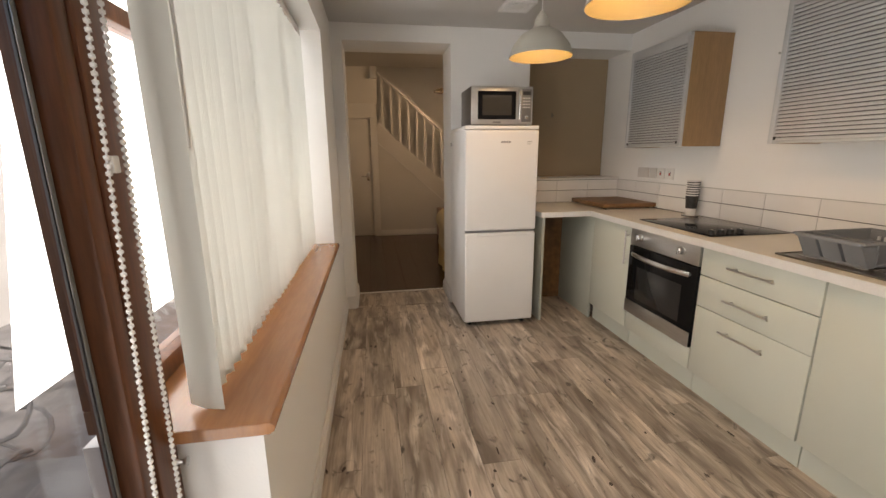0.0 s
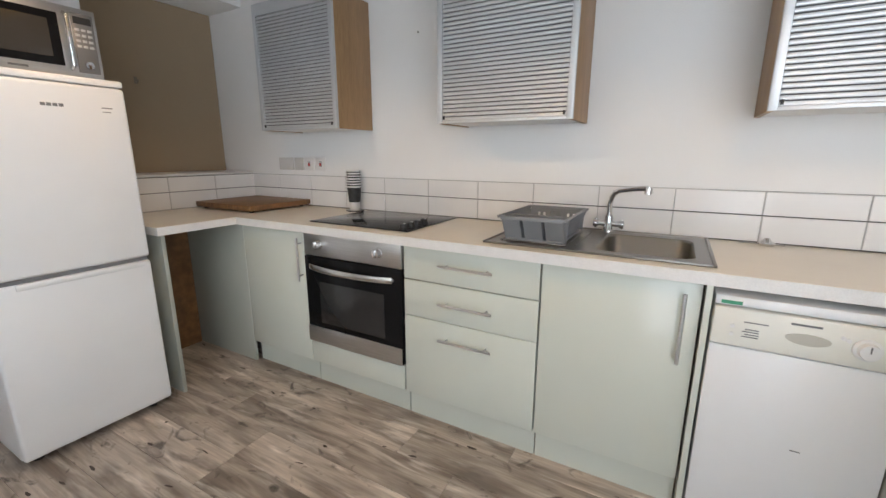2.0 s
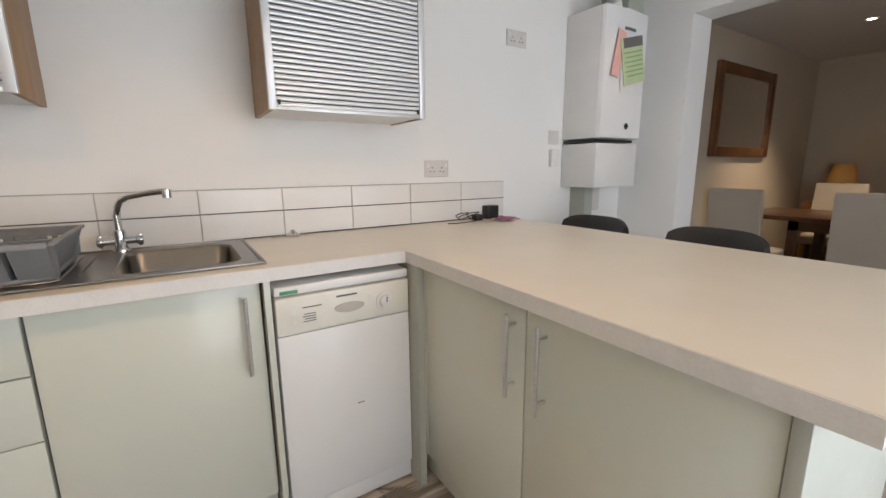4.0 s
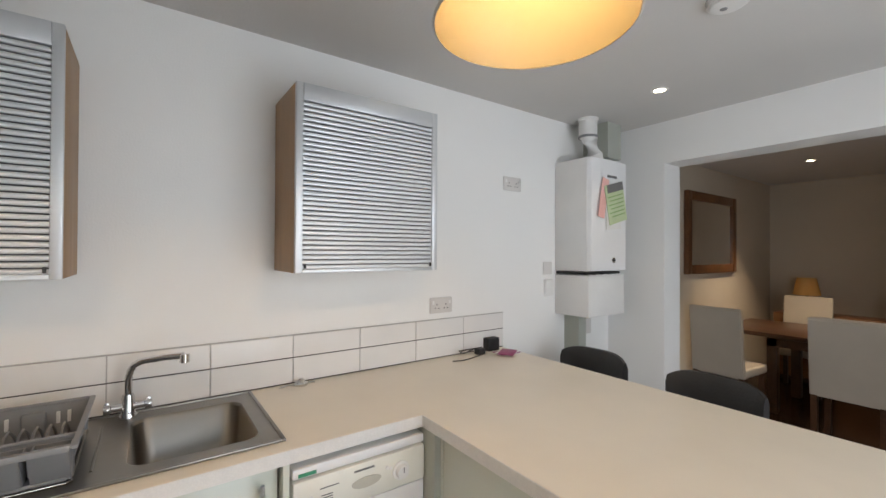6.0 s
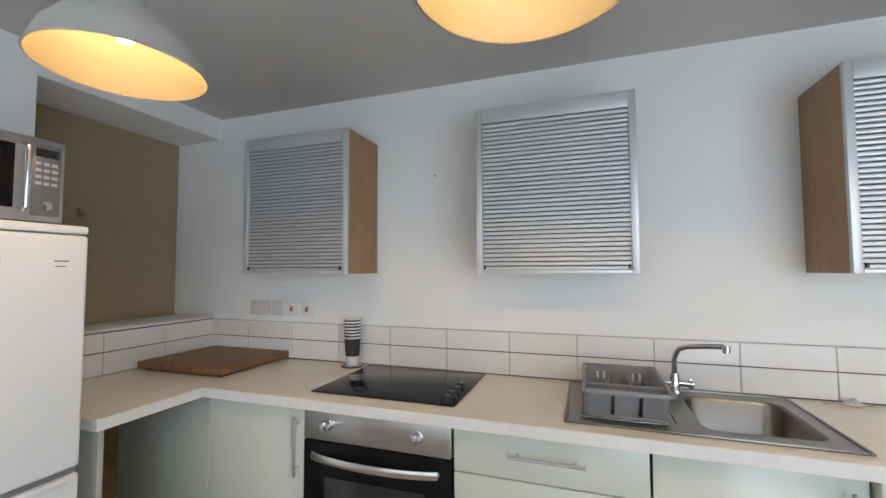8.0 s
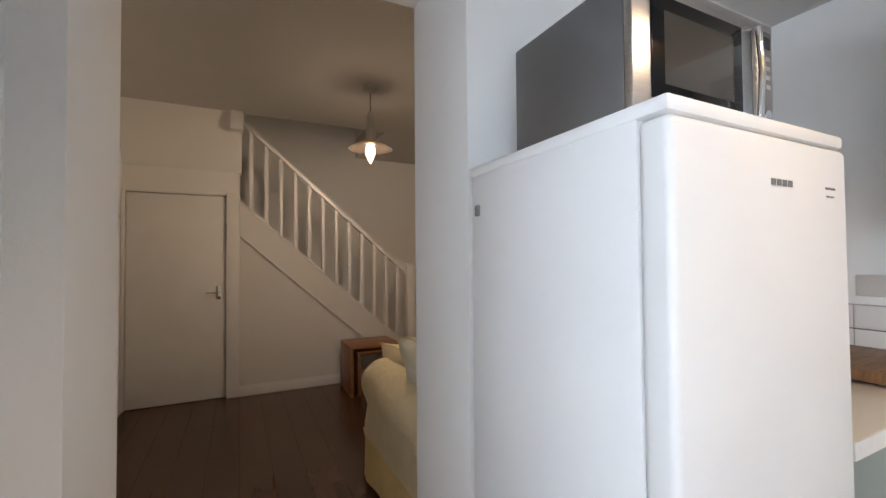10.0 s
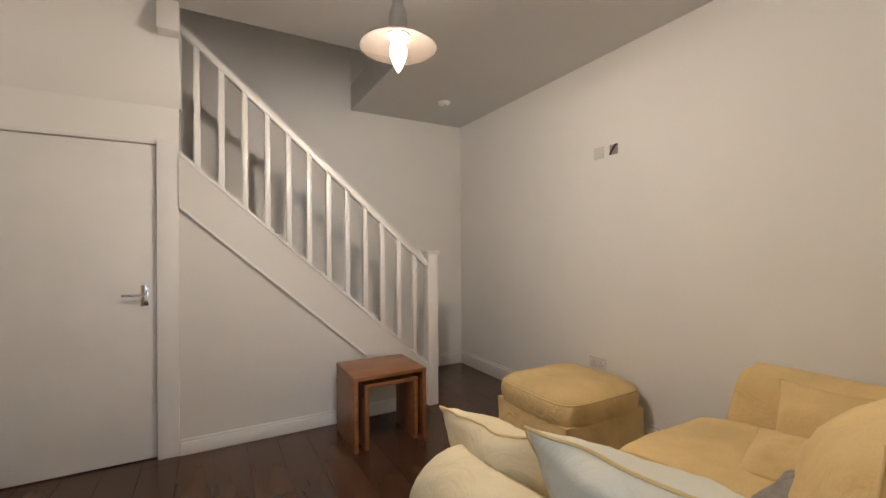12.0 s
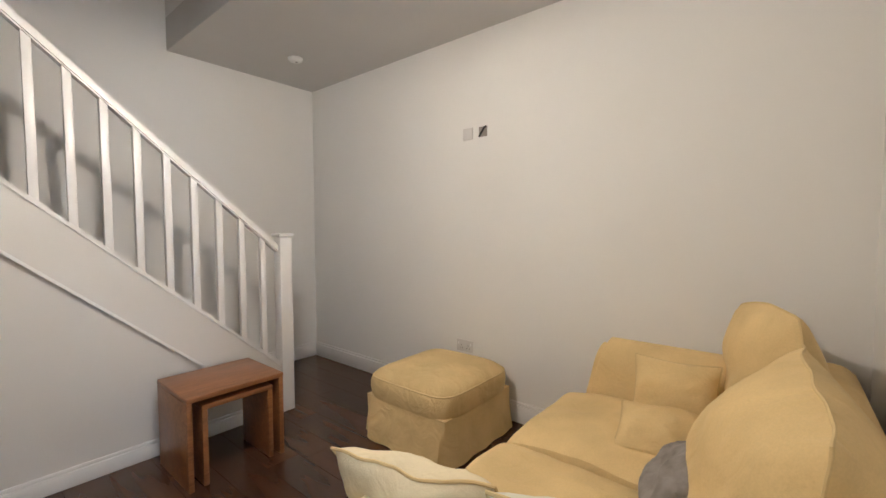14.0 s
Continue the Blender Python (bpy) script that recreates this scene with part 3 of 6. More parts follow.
for top, lean in ((-0.118, 0.07), (-0.072, 0.028)):
    bm = bmesh.new()
    z = 0.18
    while z < 2.12:
        bmesh.ops.create_icosphere(bm, subdivisions=1, radius=0.0058, matrix=Matrix.Translation((XW - 0.155, WY0 + top - lean * (1.63 - z) + 0.004 * math.sin(z * 1.6), z)))
        z += 0.0135
    tube([(XW - 0.155, WY0 + top - lean * (1.45 - k * 0.1) + 0.004 * math.sin(k * 0.16), 0.18 + k * 0.1) for k in range(20)], 0.0016, 6, bm)
    part("bead_strand", bm, PLASTIC, CH)
part("connector", bx(XW - 0.162, WY0 - 0.128, 1.355, XW - 0.148, WY0 - 0.108, 1.385, 0.003), PLASTIC, CH)

# ---- courtyard outside the glass ----
setting("ground", bx(-40, -40, -0.16, 40, 40, -0.125), mat("ground_earth", (0.2, 0.19, 0.17), 0.9), "grey ground outside the house", "ground")
setting("courtyard_paving", bx(-3.3, -3, -0.125, XW - 0.4, 6, -0.09), PAVE, "grey paved courtyard", "paving")
setting("courtyard_wall", boxes((-3.5, -6, -0.12, -3.3, 9, 2.6)), RENDER, "white rendered courtyard wall", "wall")
setting("courtyard_side", boxes((-3.3, 4.6, -0.12, XW - 0.4, 4.8, 3.2)), RENDER, "white rendered wall closing the courtyard", "wall")
random.seed(9)
CB = thing("cable_coil", "tangle of grey hose and cable on the paving", "cable", (-2.05, 2.75, -0.09))
for k in range(12):
    r, a0 = random.uniform(0.16, 0.34), random.uniform(0, 6)
    cx, cy = -2.05 + random.uniform(-0.35, 0.3), 2.75 + random.uniform(-0.7, 0.6)
    part("loop", tube([(cx + r * math.cos(a0 + i * 0.3), cy + r * math.sin(a0 + i * 0.3) * 0.8, -0.03 + 0.02 * k + 0.05 * math.sin(i * 0.7 + k)) for i in range(18)], 0.012, 6), GREYPL, CB)


# ---- kitchen floor planks ----
def planks(owner, x0, y0, x1, y1, w, length, material, seed, top=0.0):
    random.seed(seed)
    meshes = {}
    x, col = x0, 0
    while x < x1 - 0.01:
        ww = min(w, x1 - x)
        y = y0 - random.uniform(0, length)
        while y < y1:
            a, b = max(y, y0), min(y + length, y1)
            if b - a > 0.02:
                key = (round(ww, 3), round(b - a, 3))
                if key not in meshes:
                    bm = bx(-key[0] / 2 + 0.0007, -key[1] / 2 + 0.0007, -0.012, key[0] / 2 - 0.0007, key[1] / 2 - 0.0007, 0, 0.0008, 1)
                    me = bpy.data.meshes.new("plank")
                    bm.to_mesh(me)
                    bm.free()
                    me.materials.append(material)
                    meshes[key] = me
                ob = new("plank", meshes[key])
                ob.location = (x + ww / 2, (a + b) / 2, top)
                ob.parent = owner
            y += length
        x += w
        col += 1


FLK = setting("floor_kitchen", boxes((XW - 0.4, YB - 0.22, -0.1, XS + 0.01, YE, -0.006), (DX0 - 0.02, YE, -0.1, DX1 + 0.02, YL, -0.006)), GAP, "weathered grey-brown wood-effect plank floor", "floor")
FLL = setting("floor_living", bx(LX0, YL, -0.1, LX1, LY1, -0.006), GAP, "dark walnut wood-effect plank floor", "floor")
planks(FLK, XW, YB, XS, YE, 0.182, 1.22, OAKDECK, 21)
planks(FLK, DX0, YE + 0.001, DX1, YL - 0.01, 0.182, 1.22, OAKDECK, 22)
planks(FLL, LX0, YL + 0.02, LX1, LY1, 0.19, 1.25, DARKOAK, 23)
random.seed(31)
bm = bmesh.new()
for k in range(70):
    x, y, a = random.uniform(XW, 1.8), random.uniform(0, YE), random.uniform(-0.3, 0.3)
    s, l = random.uniform(0.003, 0.008), random.uniform(0.008, 0.03)
    vs = [bm.verts.new((x + s * math.cos(t) * random.uniform(0.7, 1.2) + a * l * math.sin(t), y + l * math.sin(t), 0.0007)) for t in [6.283 * i / 9 for i in range(9)]]
    bm.faces.new(vs)
tagged(part("floor_knots", bm, KNOT, FLK, "dark knots and cracks in the planks"), kind="stuff")


# ---- kitchen units ----
FX = 1.81                   # front of the doors
CT, CB_ = 0.925, 0.885      # worktop, top and underside


def bar_handle(parent, a, b, off):
    """A steel bar handle from a to b on two stubs; off points back to the door."""
    a, b, off = Vector(a), Vector(b), Vector(off)
    d = (b - a).normalized()
    h = part("handle", tube([a, b], 0.006, 12), STEEL, parent, "brushed steel bar handle")
    for p in (a + d * 0.03, b - d * 0.03):
        part("stub", tube([p, p + off], 0.0045, 10), STEEL, h)


def base_unit(label, y0, y1, fronts, handles, group="base units", top=CB_ - 0.002):
    u = thing("base_cabinet", label, "kitchen cabinet", (FX + 0.3, (y0 + y1) / 2, 0), group)
    part("carcass", bx(FX + 0.02, y0 + 0.001, 0.14, XS - 0.02, y1 - 0.001, top), CARCASS, u)
    part("plinth", bx(FX + 0.045, y0 + 0.001, 0.0, FX + 0.06, y1 - 0.001, 0.138), SAGE, u)
    for z0, z1 in fronts:
        f = part("door" if len(fronts) == 1 else "drawer_front", bx(FX, y0 + 0.002, z0, FX + 0.019, y1 - 0.002, z1, 0.002), SAGE, u, "glossy sage white slab front")
        for hz, ya, yb, va, vb in handles:
            if z0 < hz < z1:
                bar_handle(f, (FX - 0.032, ya, va), (FX - 0.032, yb, vb), (0.033, 0, 0))
    return u


base_unit("sage white single-door base cabinet beside the oven", 2.722, 3.235, [(0.14, 0.876)], [(0.7, 2.75, 2.75, 0.61, 0.846)])
base_unit("sage white base cabinet with three drawers", 1.447, 2.086, [(0.14, 0.5415), (0.5445, 0.718), (0.7225, 0.876)],
          [(0.81, 1.637, 1.887, 0.808, 0.808), (0.63, 1.637, 1.887, 0.634, 0.634), (0.46, 1.637, 1.887, 0.463, 0.463)])
base_unit("sage white base cabinet under the sink", 0.915, 1.443, [(0.14, 0.876)], [(0.7, 0.965, 0.965, 0.595, 0.841)], top=0.74)
setting("filler_panel", bx(FX - 0.038, 0.893, 0.0, XS - 0.02, 0.911, CB_ - 0.001), SAGE, "sage white upright panel beside the dishwasher", "panel")

# oven
OV = thing("built_in_oven", "built-in electric oven with steel panel and black glass door", "oven", (2.1, 2.4, 0))
OY0, OY1 = 2.092, 2.716
part("housing", bx(FX + 0.02, OY0, 0.14, XS - 0.03, OY1, CB_ - 0.002), BLACK, OV)
part("control_panel", bx(FX - 0.012, OY0, 0.762, FX + 0.019, OY1, 0.878, 0.003), STEEL, OV)
part("plinth_panel", bx(FX, OY0, 0.14, FX + 0.018, OY1, 0.270, 0.002), SAGE, OV)
part("plinth", bx(FX + 0.045, OY0, 0, FX + 0.06, OY1, 0.138), SAGE, OV)
od = part("oven_door", bx(FX - 0.014, OY0, 0.276, FX + 0.018, OY1, 0.757, 0.004), BLACKGLASS, OV, "black glass oven door")
part("steel_strip", bx(FX - 0.019, OY0, 0.276, FX - 0.0145, OY1, 0.366, 0.001), STEEL, od)
part("window_pane", bx(FX - 0.017, OY0 + 0.10, 0.395, FX - 0.0143, OY1 - 0.10, 0.625, 0.001), mat("oven_window", (0.03, 0.03, 0.031), 0.12), od)
bm = bmesh.new()
rows = []
for k in range(25):
    f = k / 24
    x, y, z = FX - 0.022 - 0.038 * math.sin(math.pi * f) ** 0.7, OY0 + 0.045 + (OY1 - OY0 - 0.09) * f, 0.704
    rows.append([bm.verts.new((x + dx, y, z + dz)) for dx, dz in ((0.004, -0.013), (-0.002, -0.015), (-0.006, -0.009), (-0.007, 0.0), (-0.006, 0.009), (-0.002, 0.015), (0.004, 0.013))])
for p, q in zip(rows, rows[1:]):
    for k in range(7):
        bm.faces.new((p[k], p[(k + 1) % 7], q[(k + 1) % 7], q[k]))
bm.faces.new(rows[0])
bm.faces.new(rows[-1][::-1])
bmesh.ops.recalc_face_normals(bm, faces=bm.faces)
part("handle", bm, POLISHED, od, "bowed polished steel handle")
for hy in (OY0 + 0.05, OY1 - 0.05):
    part("stub", tube([(FX - 0.026, hy, 0.704), (FX - 0.012, hy, 0.704)], 0.009), STEEL, od)
for ky in (OY0 + 0.13, OY1 - 0.11):
    k = part("knob", lathe([(0.026, -0.012), (0.025, -0.016), (0.021, -0.018), (0.019, -0.04), (0.0, -0.043)], (FX, ky, 0.826), 24, "x"), POLISHED, OV, "round steel oven knob")
    part("grip", bx(FX - 0.052, ky - 0.004, 0.806, FX - 0.040, ky + 0.004, 0.846, 0.002), POLISHED, k)

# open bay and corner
# Sage panels in the darker grey-green: the bay's shade is in the colour.
setting("bay_end_panel", bx(1.375, 3.26, 0.0, 1.395, YE - 0.001, CB_ - 0.001, 0.002), CARCASS, "sage upright panel carrying the worktop, shade in its colour", "panel")
setting("bay_side_panel", bx(FX + 0.004, 3.24, 0.0, FX + 0.022, YE - 0.001, CB_ - 0.001, 0.002), CARCASS, "sage cabinet side beside the open bay, shade in its colour", "panel")
setting("bay_back_panel", bx(1.40, YE - 0.03, 0.0, FX, YE - 0.012, CB_ - 0.001), BOARDWOOD, "bare brown board at the back of the open bay", "panel")

# dishwasher
DW = thing("dishwasher", "slimline white freestanding dishwasher with cream control panel", "dishwasher", (2.1, 0.65, 0))
D0, D1, DF = 0.428, 0.885, 1.769     # sides and front
part("body", bx(DF + 0.06, D0 + 0.005, 0.02, XS - 0.05, D1 - 0.005, 0.85, 0.004), PLASTIC, DW)
part("top", bx(DF + 0.002, D0, 0.829, XS - 0.05, D1, 0.860, 0.006), APPLIANCE, DW)
dd = part("door", bx(DF, D0, 0.082, DF + 0.058, D1, 0.700, 0.006), APPLIANCE, DW)
part("kick_plate", bx(DF + 0.012, D0, 0.012, DF + 0.058, D1, 0.074, 0.004), APPLIANCE, DW)
cp = part("control_panel", bx(DF - 0.004, D0, 0.7015, DF + 0.058, D1, 0.824, 0.008), CREAMPANEL, DW)
part("dial", lathe([(0.032, -0.005), (0.031, -0.009), (0.024, -0.011), (0.021, -0.026), (0, -0.028)], (DF, 0.526, 0.760), 28, "x"), PLASTIC, cp, "round cream programme dial")
part("dial_mark", bx(DF - 0.0295, 0.5245, 0.760, DF - 0.027, 0.5275, 0.778), INK, cp)
# Flat oval plate; its darker cream paints the shade inside the grip recess.
part("grip_recess", extrude([(0.652 + 0.052 * math.cos(a), 0.763 + 0.015 * math.sin(a) * (1 if math.sin(a) > 0 else 1.3)) for a in [6.283 * i / 20 for i in range(20)]], "x", DF - 0.0065, DF - 0.0042), mat("recess_shade", (0.55, 0.53, 0.46), 0.5), cp)
part("maker_mark", bx(DF - 0.0055, 0.625, 0.800, DF - 0.0042, 0.695, 0.806), INK, cp)
for k in range(4):
    part("print_line", bx(DF - 0.0055, 0.765, 0.738 + k * 0.008, DF - 0.0042, 0.806 - 0.006 * (k % 2), 0.7405 + k * 0.008), INK, cp)
part("print_line", bx(DF - 0.0055, 0.745, 0.784, DF - 0.0042, 0.805, 0.787), INK, cp)
for ky, kz in ((0.832, 0.768), (0.832, 0.742), (0.578, 0.783), (0.566, 0.778)):
    part("button", lathe([(0.006, -0.004), (0.006, -0.007), (0, -0.008)], (DF, ky, kz), 12, "x"), PLASTIC, cp)
part("sticker", bx(DF + 0.0005, D1 - 0.072, 0.834, DF + 0.0018, D1 - 0.012, 0.856), WHITEP, DW, "white and green energy label")
part("sticker_band", bx(DF - 0.0008, D1 - 0.070, 0.835, DF + 0.0004, D1 - 0.016, 0.846), GREENINK, DW)
part("scuff", bx(DF - 0.0014, 0.615, 0.398, DF - 0.0001, 0.640, 0.401), INK, dd)

# peninsula
PX0, PYF, PYB = 0.57, 0.434, -0.54
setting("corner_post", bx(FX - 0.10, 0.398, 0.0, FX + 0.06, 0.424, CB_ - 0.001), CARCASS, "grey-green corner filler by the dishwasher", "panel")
PU = thing("base_cabinet", "sage two-door peninsula cabinet with long steel handles", "kitchen cabinet", (1.25, 0.1, 0), "base units")
part("carcass", bx(PX0 + 0.092, -0.16, 0.14, FX - 0.01, 0.375, CB_ - 0.002), CARCASS, PU)
part("plinth", bx(PX0 + 0.092, -0.12, 0.0, FX - 0.02, 0.345, 0.138), SAGE, PU)
part("back_panel", bx(PX0 + 0.092, -0.18, 0.0, FX - 0.01, -0.161, CB_ - 0.002), SAGE, PU)
part("filler", bx(1.70, 0.376, 0.135, FX - 0.004, 0.396, 0.875, 0.002), SAGE, PU)
for x0, x1, hx in ((1.198, 1.697, 1.236), (0.662, 1.194, 1.128)):
    f = part("door", bx(x0, 0.377, 0.135, x1, 0.396, 0.875, 0.002), SAGE, PU, "glossy sage white slab door")
    bar_handle(f, (hx, 0.428, 0.620), (hx, 0.428, 0.848), (0, -0.033, 0))
# Sage panel given the darker grey-green to cut its daylight in the colour.
part("end_panel", bx(PX0 + 0.066, -0.20, 0.0, PX0 + 0.090, 0.402, CB_ - 0.002, 0.002), CARCASS, PU, "sage end panel, darkened in its colour")

# worktops: one continuous L with the leg of the peninsula
SKX0, SKX1, SKY0, SKY1 = 1.838, 2.362, 0.890, 1.70     # sink rim
bowl = (1.888, 2.285, 0.935, 1.285)
WT = thing("worktop", "pale speckled laminate worktop with a white square edge", "worktop", (2.1, 1.9, CB_))
X0, X1 = 1.772, XS - 0.001
for row in ((X0, bowl[3], CB_, X1, 3.23, CT), (1.352, 3.2305, CB_, X1, YE, CT), (1.447, YE, CB_, X1, YT - 0.001, CT),
            (X0, PYF, CB_, X1, bowl[2], CT), (X0, bowl[2], CB_, bowl[0], bowl[3], CT), (bowl[1], bowl[2], CB_, X1, bowl[3], CT),
            (PX0, PYB, CB_, X1, PYF, CT)):
    part("slab", bx(*row), WORKTOP, WT)
part("front_edge", boxes((X0 - 0.003, PYF + 0.003, CB_ - 0.001, X0 - 0.0002, 3.2275, CT - 0.001), (1.349, 3.2275, CB_ - 0.001, X0 - 0.003, 3.2303, CT - 0.001), (1.349, 3.2303, CB_ - 0.001, 1.3518, YE - 0.001, CT - 0.001),
                         (PX0 - 0.003, PYF + 0.0002, CB_ - 0.001, X0 - 0.003, PYF + 0.003, CT - 0.001), (PX0 - 0.003, PYB, CB_ - 0.001, PX0 - 0.0002, PYF, CT - 0.001),
                         (PX0 - 0.003, PYB - 0.003, CB_ - 0.001, X1, PYB - 0.0002, CT - 0.001)), WORKEDGE, WT, "white worktop edging")

# ---- splashback tiles ----
SP = setting("splashback", boxes((XS - 0.0092, -0.55, CT, XS - 0.0005, YT - 0.001, 1.1375), (1.447, YT - 0.0092, CT, XS - 0.0094, YT - 0.001, 1.1375)), GROUT, "two rows of white rectangular wall tiles", "tiles")
tagged(part("joint_and_shadow_line", boxes((XS - 0.0108, -0.55, 1.0362, XS - 0.0093, YT - 0.012, 1.0400), (XS - 0.0108, -0.55, CT + 0.0005, XS - 0.0093, YT - 0.012, CT + 0.005),
                                # Alcove strips: the tile joint, then the ledge's shadow painted as a line.
                                (1.447, YT - 0.0108, 1.0362, XS - 0.0125, YT - 0.0093, 1.0400), (1.447, YT - 0.0108, 1.1335, XS - 0.0125, YT - 0.0093, 1.1372)), DARKGROUT, SP), kind="stuff")
tm = {}


def tile(x, y, z, w, h, turn):
    key = (round(w, 3), round(h, 3))
    if key not in tm:
        bm = bx(-0.004, -key[0] / 2, -key[1] / 2, 0.004, key[0] / 2, key[1] / 2, 0.0015, 1)
        me = bpy.data.meshes.new("tile")
        bm.to_mesh(me)
        bm.free()
        me.materials.append(TILE)
        tm[key] = me
    ob = new("tile", tm[key])
    ob.matrix_basis = pose(x, y, z, 0, 0, turn)
    ob.parent = SP


edges = [-0.55, -0.24, 0.08, 0.397, 0.712, 1.031, 1.349, 1.669, 1.982, 2.303, 2.622, 2.942, 3.262, 3.582, YT - 0.012]
for z0, z1 in ((CT + 0.005, 1.0362), (1.0400, 1.1335)):
    for a, b in zip(edges, edges[1:]):
        tile(XS - 0.0085, (a + b) / 2, (z0 + z1) / 2, b - a - 0.0045, z1 - z0 - 0.0005, 0)
    for k in range(3):
        tile(1.45 + 0.1575 + 0.3155 * k, YT - 0.0085, (z0 + z1) / 2, 0.311, z1 - z0 - 0.0005, 90)
setting("alcove_ledge", bx(1.447, YT - 0.016, LEDGE + 0.0004, XS - 0.001, YL - 0.031, LEDGE + 0.013, 0.003), GLOSS, "deep white ledge over the alcove tiles", "ledge")

# ---- wall cabinets with roller shutters ----
def wall_unit(y0, y1, label):
    z0, z1, f = 1.422, 2.136, 2.085
    u = thing("wall_cabinet", label, "wall cabinet", (2.24, (y0 + y1) / 2, z0), "shutter wall cabinets")
    part("side_panel", bx(f + 0.02, y0, z0, XS - 0.002, y0 + 0.018, z1, 0.001), BEECH, u, "beech veneer side")
    part("side_panel", bx(f + 0.02, y1 - 0.018, z0, XS - 0.002, y1, z1, 0.001), BEECH, u, "beech veneer side")
    part("base_panel", bx(f + 0.02, y0 + 0.018, z0 + 0.004, XS - 0.002, y1 - 0.018, z0 + 0.022), PLASTIC, u)
    part("top_panel", bx(f + 0.02, y0 + 0.018, z1 - 0.02, XS - 0.002, y1 - 0.018, z1 - 0.002), BEECH, u)
    part("back", bx(XS - 0.012, y0 + 0.018, z0 + 0.022, XS - 0.003, y1 - 0.018, z1 - 0.02), BEECH, u)
    part("shutter_frame", boxes((f, y0 - 0.001, z0, f + 0.0195, y0 + 0.026, z1), (f, y1 - 0.026, z0, f + 0.0195, y1 + 0.001, z1), (f - 0.001, y0 + 0.026, z1 - 0.066, f + 0.0195, y1 - 0.026, z1),
                                (f, y0 + 0.026, z0, f + 0.0195, y1 - 0.026, z0 + 0.014), bevel=0.002), ALU, u, "satin silver shutter frame")
    # Near-black sheet paints the shade in the gaps between slats.
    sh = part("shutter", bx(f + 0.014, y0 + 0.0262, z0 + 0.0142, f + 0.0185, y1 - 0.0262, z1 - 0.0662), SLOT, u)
    n = 34
    pitch = (z1 - 0.066 - z0 - 0.014) / n
    pr = [(f + 0.0138, 0.0004), (f + 0.0085, 0.0006), (f + 0.0060, 0.0022), (f + 0.0048, pitch * 0.42), (f + 0.0056, pitch - 0.0054), (f + 0.0088, pitch - 0.0034), (f + 0.0138, pitch - 0.0029)]
    bm = extrude([(a, b) for a, b in pr], "y", y0 + 0.027, y1 - 0.027)
    me = bpy.data.meshes.new("slat")
    bm.to_mesh(me)
    bm.free()
    me.materials.append(ALU)
    for k in range(n):
        s = new("slat", me)
        s.location = (0, 0, z0 + 0.014 + k * pitch)
        s.parent = sh
    for py in (y0 + 0.035, y1 - 0.035):
        part("peg", bx(f - 0.004, py - 0.004, z0 + 0.018, f + 0.004, py + 0.004, z0 + 0.035, 0.001), BLACK, sh)


wall_unit(2.708, 3.334, "silver roller-shutter wall cabinet with beech sides, over the corner")
wall_unit(1.430, 2.065, "silver roller-shutter wall cabinet with beech sides, over the sink drainer")
wall_unit(0.160, 0.792, "silver roller-shutter wall cabinet with beech sides, near the peninsula")
setting("nail", lathe([(0.006, -0.002), (0.006, -0.006), (0, -0.007)], (XS, 2.368, 1.938), 10, "x"), CARCASS, "small wall plug", "nail")

# ---- hob ----
HB = thing("ceramic_hob", "black glass ceramic hob set into the worktop", "hob", (2.1, 2.37, CT))
part("glass_plate", bx(1.862, 2.098, CT + 0.0005, 2.375, 2.735, CT + 0.006, 0.003), BLACKGLASS, HB)
for k in range(4):
    part("knob", lathe([(0.024, 0), (0.024, 0.005), (0.019, 0.008), (0.017, 0.026), (0.0, 0.028)], (1.895 + k * 0.062, 2.142, CT + 0.006), 20), BLACK, HB, "small black control knob")
    part("knob_mark", bx(1.894 + k * 0.062, 2.128, CT + 0.0335, 1.896 + k * 0.062, 2.142, CT + 0.0348), PLASTIC, HB)

# ---- sink and tap ----
SK = thing("sink", "stainless steel inset sink with bowl and drainer", "sink", (2.1, 1.35, CT))
bm = boxes((SKX0, SKY0, CT + 0.0004, SKX1, bowl[2], CT + 0.005), (SKX0, bowl[3], CT + 0.0004, SKX1, SKY1, CT + 0.005), (SKX0, bowl[2], CT + 0.0004, bowl[0], bowl[3], CT + 0.005),
           (bowl[1], bowl[2], CT + 0.0004, SKX1, bowl[3], CT + 0.005))
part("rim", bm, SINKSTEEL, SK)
part("raised_lip", boxes((SKX0 - 0.004, SKY0 - 0.004, CT + 0.0003, SKX1 + 0.004, SKY0 + 0.008, CT + 0.009), (SKX0 - 0.004, SKY1 - 0.008, CT + 0.0003, SKX1 + 0.004, SKY1 + 0.004, CT + 0.009),
                         (SKX0 - 0.004, SKY0 + 0.008, CT + 0.0003, SKX0 + 0.008, SKY1 - 0.008, CT + 0.009), (SKX1 - 0.008, SKY0 + 0.008, CT + 0.0003, SKX1 + 0.004, SKY1 - 0.008, CT + 0.009), bevel=0.003), SINKSTEEL, SK)


def rounded(x0, x1, y0, y1, r, z, bm, n=6):
    out = []
    for cx, cy, a0 in ((x1 - r, y1 - r, 0), (x0 + r, y1 - r, 90), (x0 + r, y0 + r, 180), (x1 - r, y0 + r, 270)):
        for k in range(n + 1):
            a = radians(a0 + 90 * k / n)
            out.append(bm.verts.new((cx + r * math.cos(a), cy + r * math.sin(a), z)))
    return out


bm = bmesh.new()
